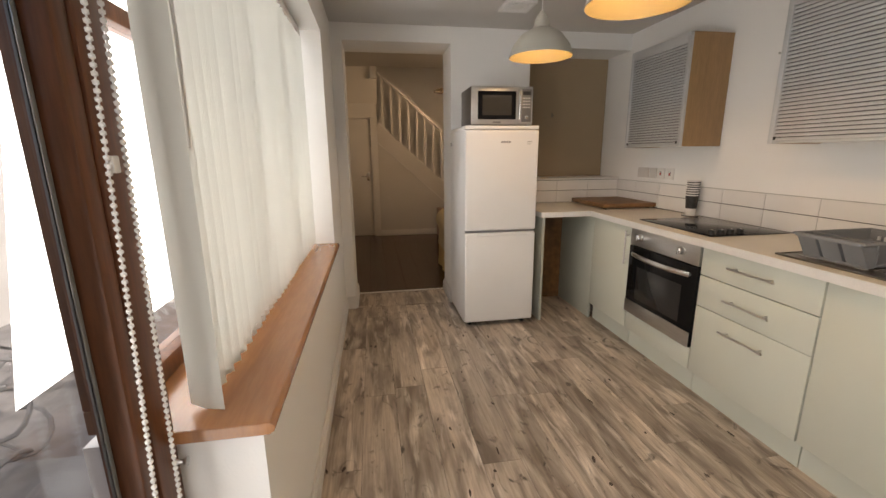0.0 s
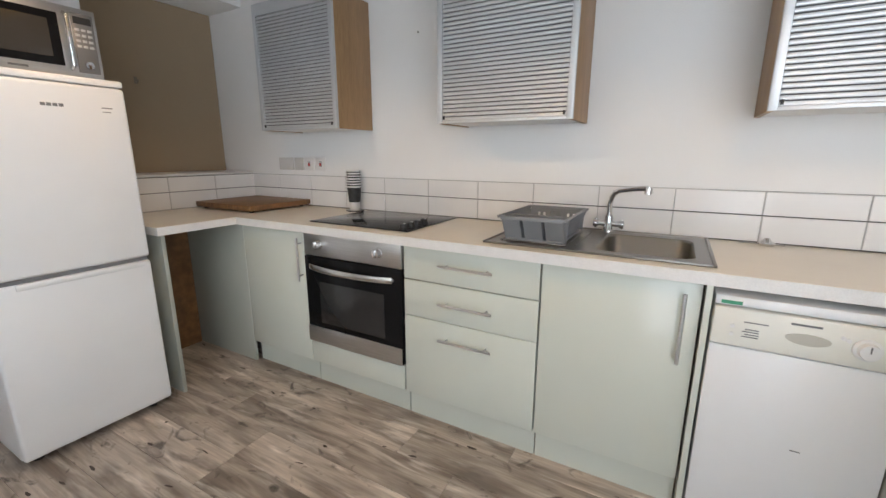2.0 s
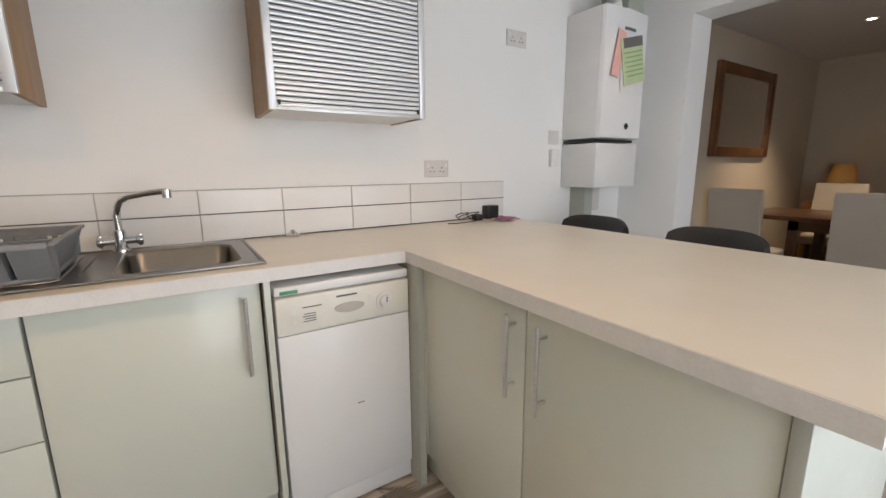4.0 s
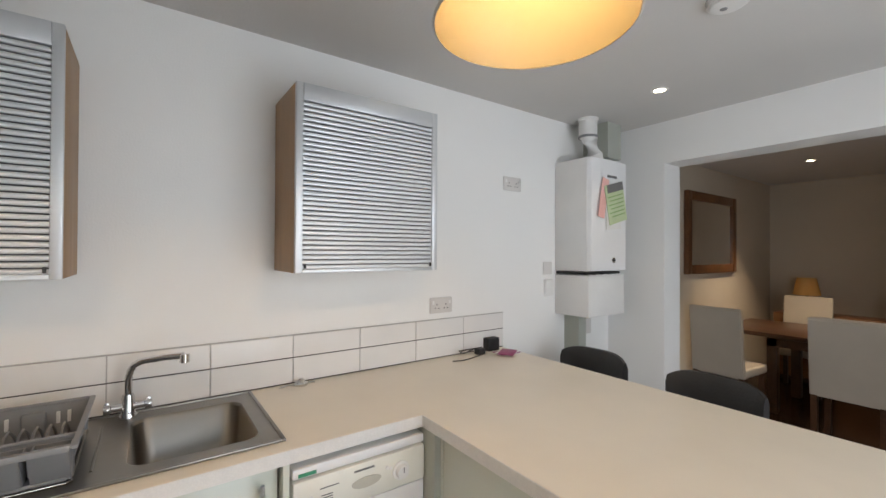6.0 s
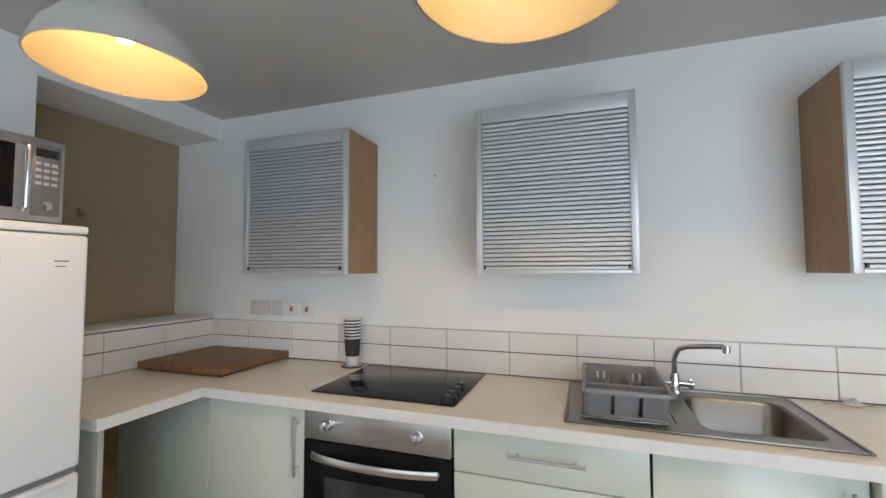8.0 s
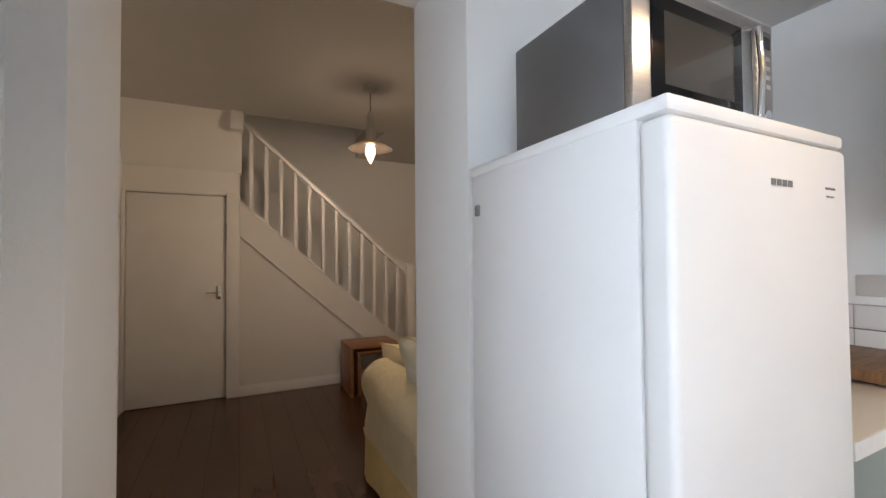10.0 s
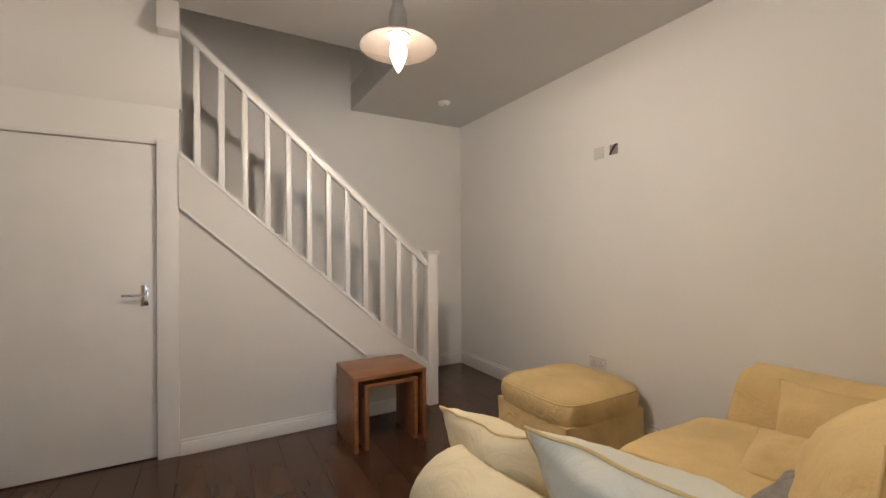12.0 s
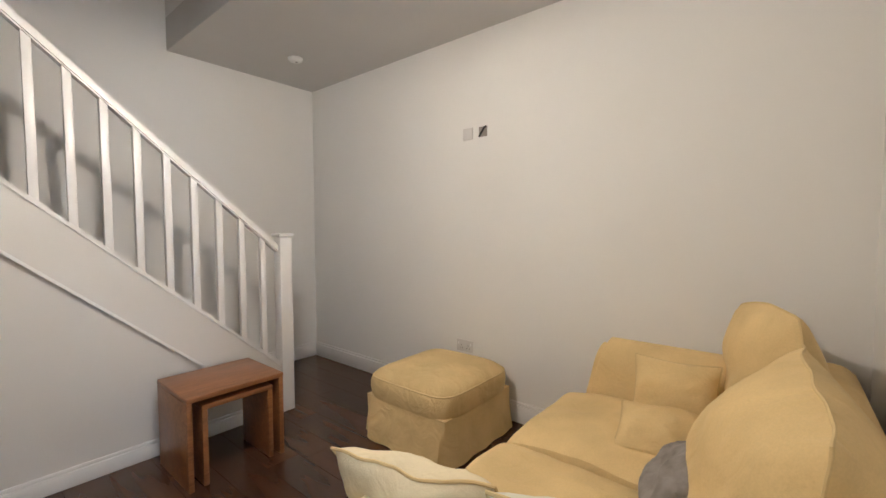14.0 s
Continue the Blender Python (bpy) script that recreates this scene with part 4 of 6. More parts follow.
loops = [rounded(bowl[0] - 0.004 + d, bowl[1] + 0.004 - d, bowl[2] - 0.004 + d, bowl[3] + 0.004 - d, r, z, bm) for d, r, z in
         ((0, 0.004, CT + 0.0055), (0.012, 0.05, CT + 0.0055), (0.018, 0.05, CT - 0.002), (0.030, 0.055, CT - 0.13), (0.045, 0.06, CT - 0.155), (0.08, 0.06, CT - 0.165))]
for a, b in zip(loops, loops[1:]):
    for k in range(len(a)):
        bm.faces.new((a[k], b[k], b[(k + 1) % len(a)], a[(k + 1) % len(a)]))
bm.faces.new(loops[-1])
bmesh.ops.recalc_face_normals(bm, faces=bm.faces)
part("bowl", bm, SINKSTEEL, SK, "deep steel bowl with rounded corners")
part("waste", lathe([(0.038, 0), (0.036, 0.003), (0.03, 0.002), (0.0, 0.001)], (2.09, 1.11, CT - 0.1645), 24), CHROME, SK)
for k in range(9):
    part("drainer_rib", tube([(1.93, 1.35 + k * 0.037, CT + 0.0055), (2.26, 1.35 + k * 0.037, CT + 0.006)], 0.004, 8), SINKSTEEL, SK)

TP = thing("mixer_tap", "chrome kitchen mixer tap with swan neck and two handles", "tap", (2.29, 1.33, CT + 0.005))
tx, ty = 2.315, 1.285
part("base", lathe([(0.026, 0), (0.026, 0.012), (0.020, 0.02), (0.019, 0.07), (0.016, 0.08), (0, 0.082)], (tx, ty, CT + 0.005), 24), CHROME, TP)
part("spout", tube([(tx, ty, CT + 0.08), (tx, ty, CT + 0.135), (tx - 0.003, ty - 0.005, CT + 0.165), (tx - 0.013, ty - 0.018, CT + 0.187), (tx - 0.03, ty - 0.042, CT + 0.200), (tx - 0.075, ty - 0.105, CT + 0.213), (tx - 0.108, ty - 0.152, CT + 0.219)], 0.0115, 14), CHROME, TP)
part("aerator", lathe([(0.015, 0), (0.015, 0.028), (0.0, 0.03)], (tx - 0.112, ty - 0.157, CT + 0.196), 16), CHROME, TP)
for s in (-1, 1):
    h = part("valve", lathe([(0.013, 0.012 * s), (0.013, 0.045 * s), (0.017, 0.048 * s), (0.017, 0.066 * s), (0, 0.068 * s)], (tx, ty, CT + 0.045), 18, "y"), CHROME, TP)
    part("lever", boxes((tx - 0.022, ty + s * 0.057 - 0.006, CT + 0.039, tx + 0.022, ty + s * 0.057 + 0.006, CT + 0.051), (tx - 0.006, ty + s * 0.057 - 0.006, CT + 0.024, tx + 0.006, ty + s * 0.057 + 0.006, CT + 0.067), bevel=0.003), CHROME, h)

# dish rack
RK = thing("dish_rack", "grey plastic dish drainer rack standing on the steel drainer", "dish rack", (2.05, 1.5, CT + 0.01))
R0, R1, RY0, RY1, RZ = 1.845, 2.25, 1.372, 1.64, CT + 0.011


def leaning(x0, y0, x1, y1, z0, z1, inward, thick):
    """One tapered wall of the rack, from the rim down; inward points to the middle."""
    bm = bmesh.new()
    ix, iy = inward
    pts = []
    for px, py in ((x0, y0), (x1, y1)):
        for o, z in ((0, z1), (0.028, z0), (0.028 + thick, z0), (thick, z1)):
            pts.append(bm.verts.new((px + ix * o + (0.02 if not ix else 0) * (1 if px < 2 else -1) * (z == z0), py + iy * o, z)))
    for k in range(4):
        bm.faces.new((pts[k], pts[(k + 1) % 4], pts[4 + (k + 1) % 4], pts[4 + k]))
    bm.faces.new(pts[:4])
    bm.faces.new(pts[4:])
    bmesh.ops.recalc_face_normals(bm, faces=bm.faces)
    return bm


part("side_wall", leaning(R0 + 0.07, RY0, R1, RY0, RZ + 0.012, RZ + 0.10, (0, 1), 0.004), GREYPL, RK)
part("side_wall", leaning(R0 + 0.07, RY1, R1, RY1, RZ + 0.012, RZ + 0.10, (0, -1), 0.004), GREYPL, RK)
part("back_wall", leaning(R1, RY0 + 0.01, R1, RY1 - 0.01, RZ + 0.012, RZ + 0.10, (-1, 0), 0.004), GREYPL, RK)
part("divider", bx(R0 + 0.088, RY0 + 0.01, RZ + 0.012, R0 + 0.093, RY1 - 0.01, RZ + 0.096, 0.001), GREYPL, RK)
part("top_rim", boxes((R0 - 0.006, RY0 - 0.006, RZ + 0.096, R1 + 0.006, RY0 + 0.008, RZ + 0.106), (R0 - 0.006, RY1 - 0.008, RZ + 0.096, R1 + 0.006, RY1 + 0.006, RZ + 0.106),
                      (R0 - 0.006, RY0 + 0.008, RZ + 0.09, R0 + 0.010, RY1 - 0.008, RZ + 0.106), (R1 - 0.008, RY0 + 0.008, RZ + 0.096, R1 + 0.006, RY1 - 0.008, RZ + 0.106),
                      (R0 + 0.083, RY0 + 0.008, RZ + 0.096, R0 + 0.097, RY1 - 0.008, RZ + 0.104), bevel=0.003), GREYPL, RK)
for d in (0.050, 0.075, 0.185, 0.210):
    part("slot", bx(R1 - 0.026, RY0 + d, RZ + 0.045, R1 - 0.0165, RY0 + d + 0.008, RZ + 0.078), PLASTIC, RK, "pale slot in the back wall")
part("plate_rest", bx(R1 - 0.030, RY0 + 0.105, RZ + 0.012, R1 - 0.018, RY0 + 0.160, RZ + 0.088, 0.008, 3), GREYPL, RK)
part("wire_foot", tube([(R0 + 0.055, RY0 + 0.01, CT + 0.009), (R0 + 0.045, RY0 + 0.02, CT + 0.009), (R0 + 0.045, RY1 - 0.005, CT + 0.009), (R0 + 0.055, RY1 + 0.01, CT + 0.009)], 0.003, 8), CHROME, RK, "steel wire along the foot")
part("tray", bx(R0 + 0.05, RY0 + 0.02, RZ, R1 - 0.03, RY1 - 0.02, RZ + 0.012, 0.004), GREYPL, RK)
for k in range(7):
    part("plate_prong", tube([(R0 + 0.13 + (R1 - R0 - 0.18) * f, RY0 + 0.05 + k * 0.028, RZ + 0.012 + 0.07 * math.sin(3.14 * f)) for f in (0, 0.2, 0.4, 0.6, 0.8, 1)], 0.0035, 6), GREYPL, RK)
for k in range(3):
    y0 = RY0 + 0.012 + k * 0.086
    part("cutlery_cup", extrude([(R0 + 0.004, RZ + 0.09), (R0 + 0.055, RZ + 0.002), (R0 + 0.084, RZ + 0.002), (R0 + 0.084, RZ + 0.09), (R0 + 0.080, RZ + 0.09), (R0 + 0.080, RZ + 0.008), (R0 + 0.060, RZ + 0.008), (R0 + 0.010, RZ + 0.09)], "y", y0, y0 + 0.070), GREYPL, RK, "grey cutlery compartment")
    for e in (y0 - 0.001, y0 + 0.070):
        part("cup_side", extrude([(R0 + 0.004, RZ + 0.09), (R0 + 0.055, RZ + 0.002), (R0 + 0.084, RZ + 0.002), (R0 + 0.084, RZ + 0.09)], "y", e, e + 0.0025), GREYPL, RK)

# ---- things on the worktop ----
BD = thing("chopping_board", "thick dark wooden chopping board in the worktop corner", "chopping board", (2.1, 3.5, CT))
bm = bx(1.905, 3.275, CT + 0.012, 2.385, 3.84, CT + 0.046, 0.004)
part("block", bm, BOARDWOOD, BD)
for fx, fy in ((1.945, 3.32), (2.34, 3.32), (1.945, 3.79), (2.34, 3.79)):
    part("foot", lathe([(0.014, 0), (0.012, 0.012), (0, 0.012)], (fx, fy, CT), 12), BLACK, BD)

MXY = (2.325, 2.815)
CUP = thing("cup", "black and white patterned cup in a tall stack", "cup", (MXY[0], MXY[1], CT + 0.008), "stacked cups")
cb = part("body", lathe([(0.029, 0.0), (0.031, 0.003), (0.0425, 0.142), (0.0455, 0.146), (0.0455, 0.151), (0.0415, 0.151), (0.030, 0.006), (0.0, 0.005)], (MXY[0], MXY[1], CT + 0.008), 28), PLASTIC, CUP)
part("dark_band", lathe([(0.0354, 0.050), (0.0435, 0.1425), (0.0418, 0.1425), (0.0346, 0.050)], (MXY[0], MXY[1], CT + 0.008), 28, cap=False), CUPBLACK, cb, "black patterned band")
for k in range(1, 7):
    copy_thing(CUP, pose(MXY[0] + 0.001 * math.sin(k * 2), MXY[1] + 0.001 * math.cos(k * 3), CT + 0.008 + 0.0165 * k, 0, 0, 40 * k))
setting_ob = thing("dish", "round clear glass dish under the stack of cups", "dish", (MXY[0], MXY[1], CT))
part("dish", lathe([(0.055, 0.0), (0.058, 0.003), (0.056, 0.007), (0.0, 0.006)], (MXY[0], MXY[1], CT + 0.0005), 28), CLEAR, setting_ob)

PG = thing("sink_plug", "chrome sink plug with chain lying behind the sink", "sink plug", (2.36, 0.70, CT))
part("plug", lathe([(0.027, 0), (0.030, 0.010), (0.016, 0.018), (0.008, 0.030), (0, 0.031)], (2.345, 0.69, CT), 20), CHROME, PG)
part("chain", tube([(2.345 + 0.012 * math.sin(k), 0.63 + k * 0.015, CT + 0.004) for k in range(11)], 0.0035, 6), CHROME, PG)

AD = thing("phone_charger", "black plug-in charger with coiled cable on the worktop", "charger", (2.33, -0.38, CT))
part("adapter", bx(2.335, -0.47, CT, 2.385, -0.385, CT + 0.075, 0.004), BLACK, AD)
part("adapter", bx(2.30, -0.33, CT, 2.345, -0.28, CT + 0.035, 0.006), BLACK, AD)
part("cable", tube([(2.32 + 0.05 * math.cos(k * 0.7), -0.30 + 0.05 * math.sin(k * 0.7) + 0.008 * k, CT + 0.004 + 0.05 * abs(math.sin(k * 0.35))) for k in range(18)], 0.0025, 6), BLACK, AD)
part("cable", tube([(2.30, -0.30, CT + 0.003), (2.27, -0.20, CT + 0.003), (2.26, -0.13, CT + 0.003), (2.28, -0.08, CT + 0.003)], 0.0025, 6), BLACK, AD)
LF = thing("leaflet", "pile of folded magenta and white leaflets", "leaflet", (2.25, -0.50, CT))
for k, m in enumerate((WHITEP, MAGENTA, WHITEP, MAGENTA)):
    part("sheet", bx(-0.045, -0.07, 0, 0.045, 0.07, 0.003, 0.0005), m, LF, at=pose(2.27 - 0.012 * k, -0.46 + 0.008 * k, CT + 0.0004 + 0.0034 * k, 0, 0, 18 * k - 20))

# ---- sockets and switches ----
def plate(y, z, w, kind, label, x=XS, side=-1, axis="x", h=0.086):
    u = thing("wall_socket" if kind != "blank" else "blank_plate", label, "socket" if kind != "blank" else "wall plate", (x, y, z))
    def b(dx0, y0, z0, dx1, y1, z1, bev=0.0):
        if axis == "x":
            return bx(min(x + side * dx0, x + side * dx1), y + y0, z + z0, max(x + side * dx0, x + side * dx1), y + y1, z + z1, bev)
    part("face_plate", b(0.0002, -w / 2, -h / 2, 0.009, w / 2, h / 2, 0.003), mat("plate_" + kind, (0.66, 0.64, 0.62), 0.35) if kind != "switch" else PLASTIC, u)
    if kind == "double":
        for s in (-1, 1):
            part("rocker", b(0.009, s * 0.055 - 0.006, 0.006, 0.0125, s * 0.055 + 0.006, 0.026, 0.001), PLASTIC, u)
            for dy, dz in ((0, 0.004), (-0.011, -0.016), (0.011, -0.016)):
                part("pin_hole", b(0.0088, s * 0.03 + dy - 0.003, dz - 0.003, 0.0096, s * 0.03 + dy + 0.003, dz + 0.003), BLACK, u)
    if kind == "switch":
        part("rocker_surround", b(0.0088, -0.011, -0.016, 0.0105, 0.011, 0.018, 0.0006), GREYPL, u)
        part("rocker", b(0.0106, -0.007, -0.012, 0.013, 0.007, 0.006, 0.001), REDINK, u, "red rocker switch")
        part("neon", b(0.0106, -0.005, 0.009, 0.0118, 0.005, 0.015), WHITEP, u)
    return u


plate(-0.085, 1.212, 0.147, "double", "white double socket just over the tiles")
plate(-0.63, 1.935, 0.147, "double", "white double socket high on the wall")
plate(3.50, 1.214, 0.147, "blank", "grey double blanking plate over the tiles")
plate(3.37, 1.214, 0.086, "blank", "grey single blanking plate over the tiles")
plate(3.27, 1.214, 0.086, "switch", "white cooker switch with a red rocker")
plate(3.162, 1.214, 0.086, "switch", "white cooker switch with a red rocker")

# ---- fridge freezer ----
FR = thing("fridge_freezer", "tall white fridge freezer standing beside the doorway", "fridge freezer", (1.0, 3.5, 0))
FX0, FX1, FY = 0.722, 1.294, 3.208
part("cabinet", bx(FX0 + 0.004, FY + 0.062, 0.03, FX1 - 0.004, YE - 0.035, 1.572, 0.006), APPLIANCE, FR)
part("top_cap", bx(FX0, FY + 0.004, 1.560, FX1, YE - 0.03, 1.588, 0.008), APPLIANCE, FR)
fd = part("fridge_door", bx(FX0, FY, 0.800, FX1, FY + 0.06, 1.556, 0.014, 4), APPLIANCE, FR, "upper white fridge door")
zd = part("freezer_door", bx(FX0, FY, 0.045, FX1, FY + 0.06, 0.782, 0.014, 4), APPLIANCE, FR, "lower white freezer door")
part("grip", boxes((FX0 + 0.09, FY - 0.006, 0.757, FX1 - 0.03, FY + 0.018, 0.782), bevel=0.006), APPLIANCE, zd)
part("handle_gap", bx(FX0 + 0.01, FY + 0.012, 0.783, FX1 - 0.01, FY + 0.05, 0.799), mat("gap_grey", (0.20, 0.20, 0.21), 0.6), FR)
part("maker_mark", boxes(*[(FX0 + 0.275 + k * 0.019, FY - 0.0012, 1.463, FX0 + 0.290 + k * 0.019, FY - 0.0002, 1.475) for k in range(4)]), INK, fd)
part("print_line", bx(FX0 + 0.475, FY - 0.0012, 1.468, FX0 + 0.515, FY - 0.0002, 1.472), INK, fd)
part("print_line", bx(FX0 + 0.478, FY - 0.0012, 1.452, FX0 + 0.508, FY - 0.0002, 1.455), INK, fd)
part("hinge", bx(FX0 - 0.002, FY + 0.555, 1.45, FX0 + 0.005, FY + 0.575, 1.48, 0.002), GREYPL, FR)
for fx in (FX0 + 0.06, FX1 - 0.06):
    for fy in (FY + 0.09, YE - 0.1):
        part("foot", lathe([(0.02, 0), (0.018, 0.03), (0, 0.032)], (fx, fy, 0), 14), BLACK, FR)

MW = thing("microwave", "steel microwave oven standing on the fridge freezer", "microwave", (1.0, 3.5, 1.588))
M0, M1, MY, MZ0, MZ1 = 0.795, 1.280, 3.330, 1.602, 1.880
part("casing", bx(M0, MY + 0.02, MZ0, M1, MY + 0.36, MZ1, 0.004), mat("grey_casing", (0.20, 0.20, 0.205), 0.4, 0.6, vary=0.05), MW, "grey metal casing")
part("front_frame", bx(M0, MY, MZ0, M1, MY + 0.0195, MZ1, 0.004), STEEL, MW)
md = part("door_glass", bx(M0 + 0.05, MY - 0.004, MZ0 + 0.038, M1 - 0.135, MY - 0.0002, MZ1 - 0.035, 0.001), BLACKGLASS, MW, "dark tinted door glass")
part("inner_window", bx(M0 + 0.085, MY - 0.0052, MZ0 + 0.068, M1 - 0.17, MY - 0.0042, MZ1 - 0.065), mat("mesh_window", (0.035, 0.028, 0.02), 0.1, coat=0.6), md)
part("handle", tube([(M1 - 0.112, MY, MZ0 + 0.03), (M1 - 0.112, MY - 0.025, MZ0 + 0.04), (M1 - 0.112, MY - 0.03, (MZ0 + MZ1) / 2), (M1 - 0.112, MY - 0.025, MZ1 - 0.04), (M1 - 0.112, MY, MZ1 - 0.03)], 0.008, 10), CHROME, MW)
part("keypad", bx(M1 - 0.090, MY - 0.003, MZ0 + 0.02, M1 - 0.012, MY - 0.0002, MZ1 - 0.02, 0.001), mat("keypad_grey", (0.22, 0.22, 0.225), 0.35, 0.5), MW)
part("display", bx(M1 - 0.083, MY - 0.0045, MZ1 - 0.062, M1 - 0.020, MY - 0.0032, MZ1 - 0.034), BLACK, MW)
for r in range(4):
    for c in range(3):
        part("key", bx(M1 - 0.082 + c * 0.022, MY - 0.0048, MZ1 - 0.090 - r * 0.022, M1 - 0.066 + c * 0.022, MY - 0.0032, MZ1 - 0.080 - r * 0.022, 0.0006), ALU, MW)
part("dial", lathe([(0.016, -0.003), (0.015, -0.014), (0, -0.015)], (M1 - 0.051, MY, MZ0 + 0.052), 18, "y"), CHROME, MW)
part("maker_mark", bx(M0 + 0.17, MY - 0.0012, MZ0 + 0.014, M0 + 0.23, MY - 0.0002, MZ0 + 0.022), INK, MW)
for fx in (M0 + 0.04, M1 - 0.04):
    for fy in (MY + 0.04, MY + 0.32):
        part("foot", lathe([(0.014, 0), (0.012, 0.015), (0, 0.015)], (fx, fy, 1.5885), 12), BLACK, MW)

HK = thing("wall_hook", "small brown hook on the taupe alcove board", "hook", (1.83, YL - 0.03, 1.75))
part("plate", bx(1.82, YL - 0.036, 1.73, 1.84, YL - 0.0302, 1.775, 0.002), PEWTER, HK)
part("prong", tube([(1.83, YL - 0.036, 1.745), (1.83, YL - 0.06, 1.738), (1.83, YL - 0.066, 1.755)], 0.004, 8), PEWTER, HK)

# ---- pendants, vent and downlights ----
PZ = 1.965
PN = thing("pendant_lamp", "stone grey enamel dome pendant lamp, lit warm", "pendant lamp", (*PENDANTS[0], KC), "kitchen pendants")
c = (*PENDANTS[0], PZ)
part("shade", lathe([(0.192, 0.0), (0.196, 0.003), (0.192, 0.010), (0.172, 0.065), (0.125, 0.125), (0.075, 0.155), (0.052, 0.165), (0.046, 0.20), (0.030, 0.235), (0.012, 0.26), (0.0, 0.262)], c, 48, cap=False), SHADE_OUT, PN)
part("shade_lining", lathe([(0.191, 0.001), (0.188, 0.010), (0.168, 0.063), (0.122, 0.121), (0.073, 0.150), (0.05, 0.160), (0.0, 0.161)], c, 48, cap=False), SHADE_IN, PN, "shade lining, its warm glow dimmed in the colour")
b = part("bulb", lathe([(0.0, 0.078), (0.018, 0.081), (0.028, 0.098), (0.027, 0.114), (0.016, 0.132), (0.014, 0.155), (0, 0.156)], c, 24), BULB, PN, "lit bulb")
b.visible_shadow = False
part("cord", tube([(c[0], c[1], PZ + 0.25), (c[0], c[1], KC + 0.03)], 0.004, 8), PLASTIC, PN)
part("ceiling_rose", lathe([(0.0, -0.035), (0.02, -0.035), (0.045, -0.012), (0.05, -0.0005), (0, -0.0005)], (c[0], c[1], KC), 24), PLASTIC, PN)
copy_thing(PN, pose(*PENDANTS[1], KC - 0.022))
copy_thing(PN, pose(*PENDANTS[2], KC - 0.04))

VN = thing("extractor_vent", "square white ceiling extractor fan", "ceiling vent", (1.11, 3.27, KC))
part("frame", boxes((1.005, 3.165, KC - 0.02, 1.225, 3.190, KC - 0.0005), (1.005, 3.360, KC - 0.02, 1.225, 3.385, KC - 0.0005), (1.005, 3.190, KC - 0.02, 1.030, 3.360, KC - 0.0005), (1.200, 3.190, KC - 0.02, 1.225, 3.360, KC - 0.0005), bevel=0.003), PLASTIC, VN)
part("backing", bx(1.030, 3.190, KC - 0.012, 1.200, 3.360, KC - 0.0006), GREYPL, VN)
part("hub", lathe([(0.0, -0.018), (0.045, -0.017), (0.05, -0.013), (0, -0.0125)], (1.115, 3.275, KC), 24), PLASTIC, VN)
for k in range(8):
    part("slat", bx(1.031, 3.195 + k * 0.021, KC - 0.017, 1.199, 3.201 + k * 0.021, KC - 0.0122), PLASTIC, VN)

DL = thing("downlight", "round recessed ceiling downlight, lit", "downlight", (1.706, -1.09, KC), "downlights")
part("bezel", lathe([(0.045, -0.0005), (0.045, -0.004), (0.032, -0.006), (0.030, -0.0005)], (1.706, -1.09, KC), 28, cap=False), PLASTIC, DL)
part("lamp_face", lathe([(0.0, -0.003), (0.029, -0.003), (0.029, -0.0006), (0, -0.0006)], (1.706, -1.09, KC), 24), SPOTGLOW, DL, "lit lamp face")
# Unseen fitting, added at a guessed spot.
copy_thing(DL, pose(0.7, -1.16, KC))
copy_thing(DL, pose(1.706, 0.19, KC))
copy_thing(DL, pose(1.7, -3.9, 2.40))
# Also unseen, added to light the dining room.
copy_thing(DL, pose(0.3, -3.2, 2.40))


# ---- boiler corner ----
BO = thing("boiler", "white wall-hung gas boiler with papers hung on its front", "boiler", (2.25, -1.18, 1.4))
B0, B1, BZ0, BZ1, BX = -1.46, -1.045, 1.385, 2.12, 2.115
part("casing", bx(BX + 0.03, B0, BZ0, XS - 0.001, B1, BZ1, 0.006), PLASTIC, BO)
part("front_cover", extrude([(BX + 0.0298, B0 + 0.001), (BX + 0.004, B0 + 0.012), (BX - 0.012, (B0 + B1) / 2), (BX + 0.004, B1 - 0.012), (BX + 0.0298, B1 - 0.001)], "z", BZ0 + 0.003, BZ1 - 0.003, 0.002), APPLIANCE, BO, "bowed white front cover")
part("dial", lathe([(0.020, -0.012), (0.018, -0.020), (0, -0.021)], (BX + 0.004, -1.275, BZ0 + 0.072), 20, "x"), POLISHED, BO, "steel control dial")
part("dial_mark", bx(BX - 0.0195, -1.290, BZ0 + 0.068, BX - 0.0170, -1.260, BZ0 + 0.076), BLACK, BO)
part("control_pod", lathe([(0.04, 0.012), (0.036, -0.006), (0.0, -0.012)], (BX + 0.002, -1.275, BZ0 + 0.072), 20, "x"), APPLIANCE, BO)
part("maker_mark", bx(BX - 0.0145, -1.31, BZ1 - 0.12, BX - 0.0095, -1.21, BZ1 - 0.105), INK, BO)
FL = thing("flue_pipe", "white boiler flue pipe rising to the ceiling", "flue", (2.25, -1.20, BZ1))
part("pipe", tube([(2.235, -1.275, BZ1 - 0.004), (2.238, -1.262, BZ1 + 0.06), (2.246, -1.225, BZ1 + 0.155), (2.25, -1.205, BZ1 + 0.19)], 0.052, 28), PLASTIC, FL)
part("collar", lathe([(0.056, 0.165), (0.060, 0.17), (0.060, KC - BZ1 - 0.02), (0.068, KC - BZ1 - 0.012), (0.068, KC - BZ1 - 0.001), (0, KC - BZ1 - 0.001)], (2.25, -1.205, BZ1), 28), PLASTIC, FL)
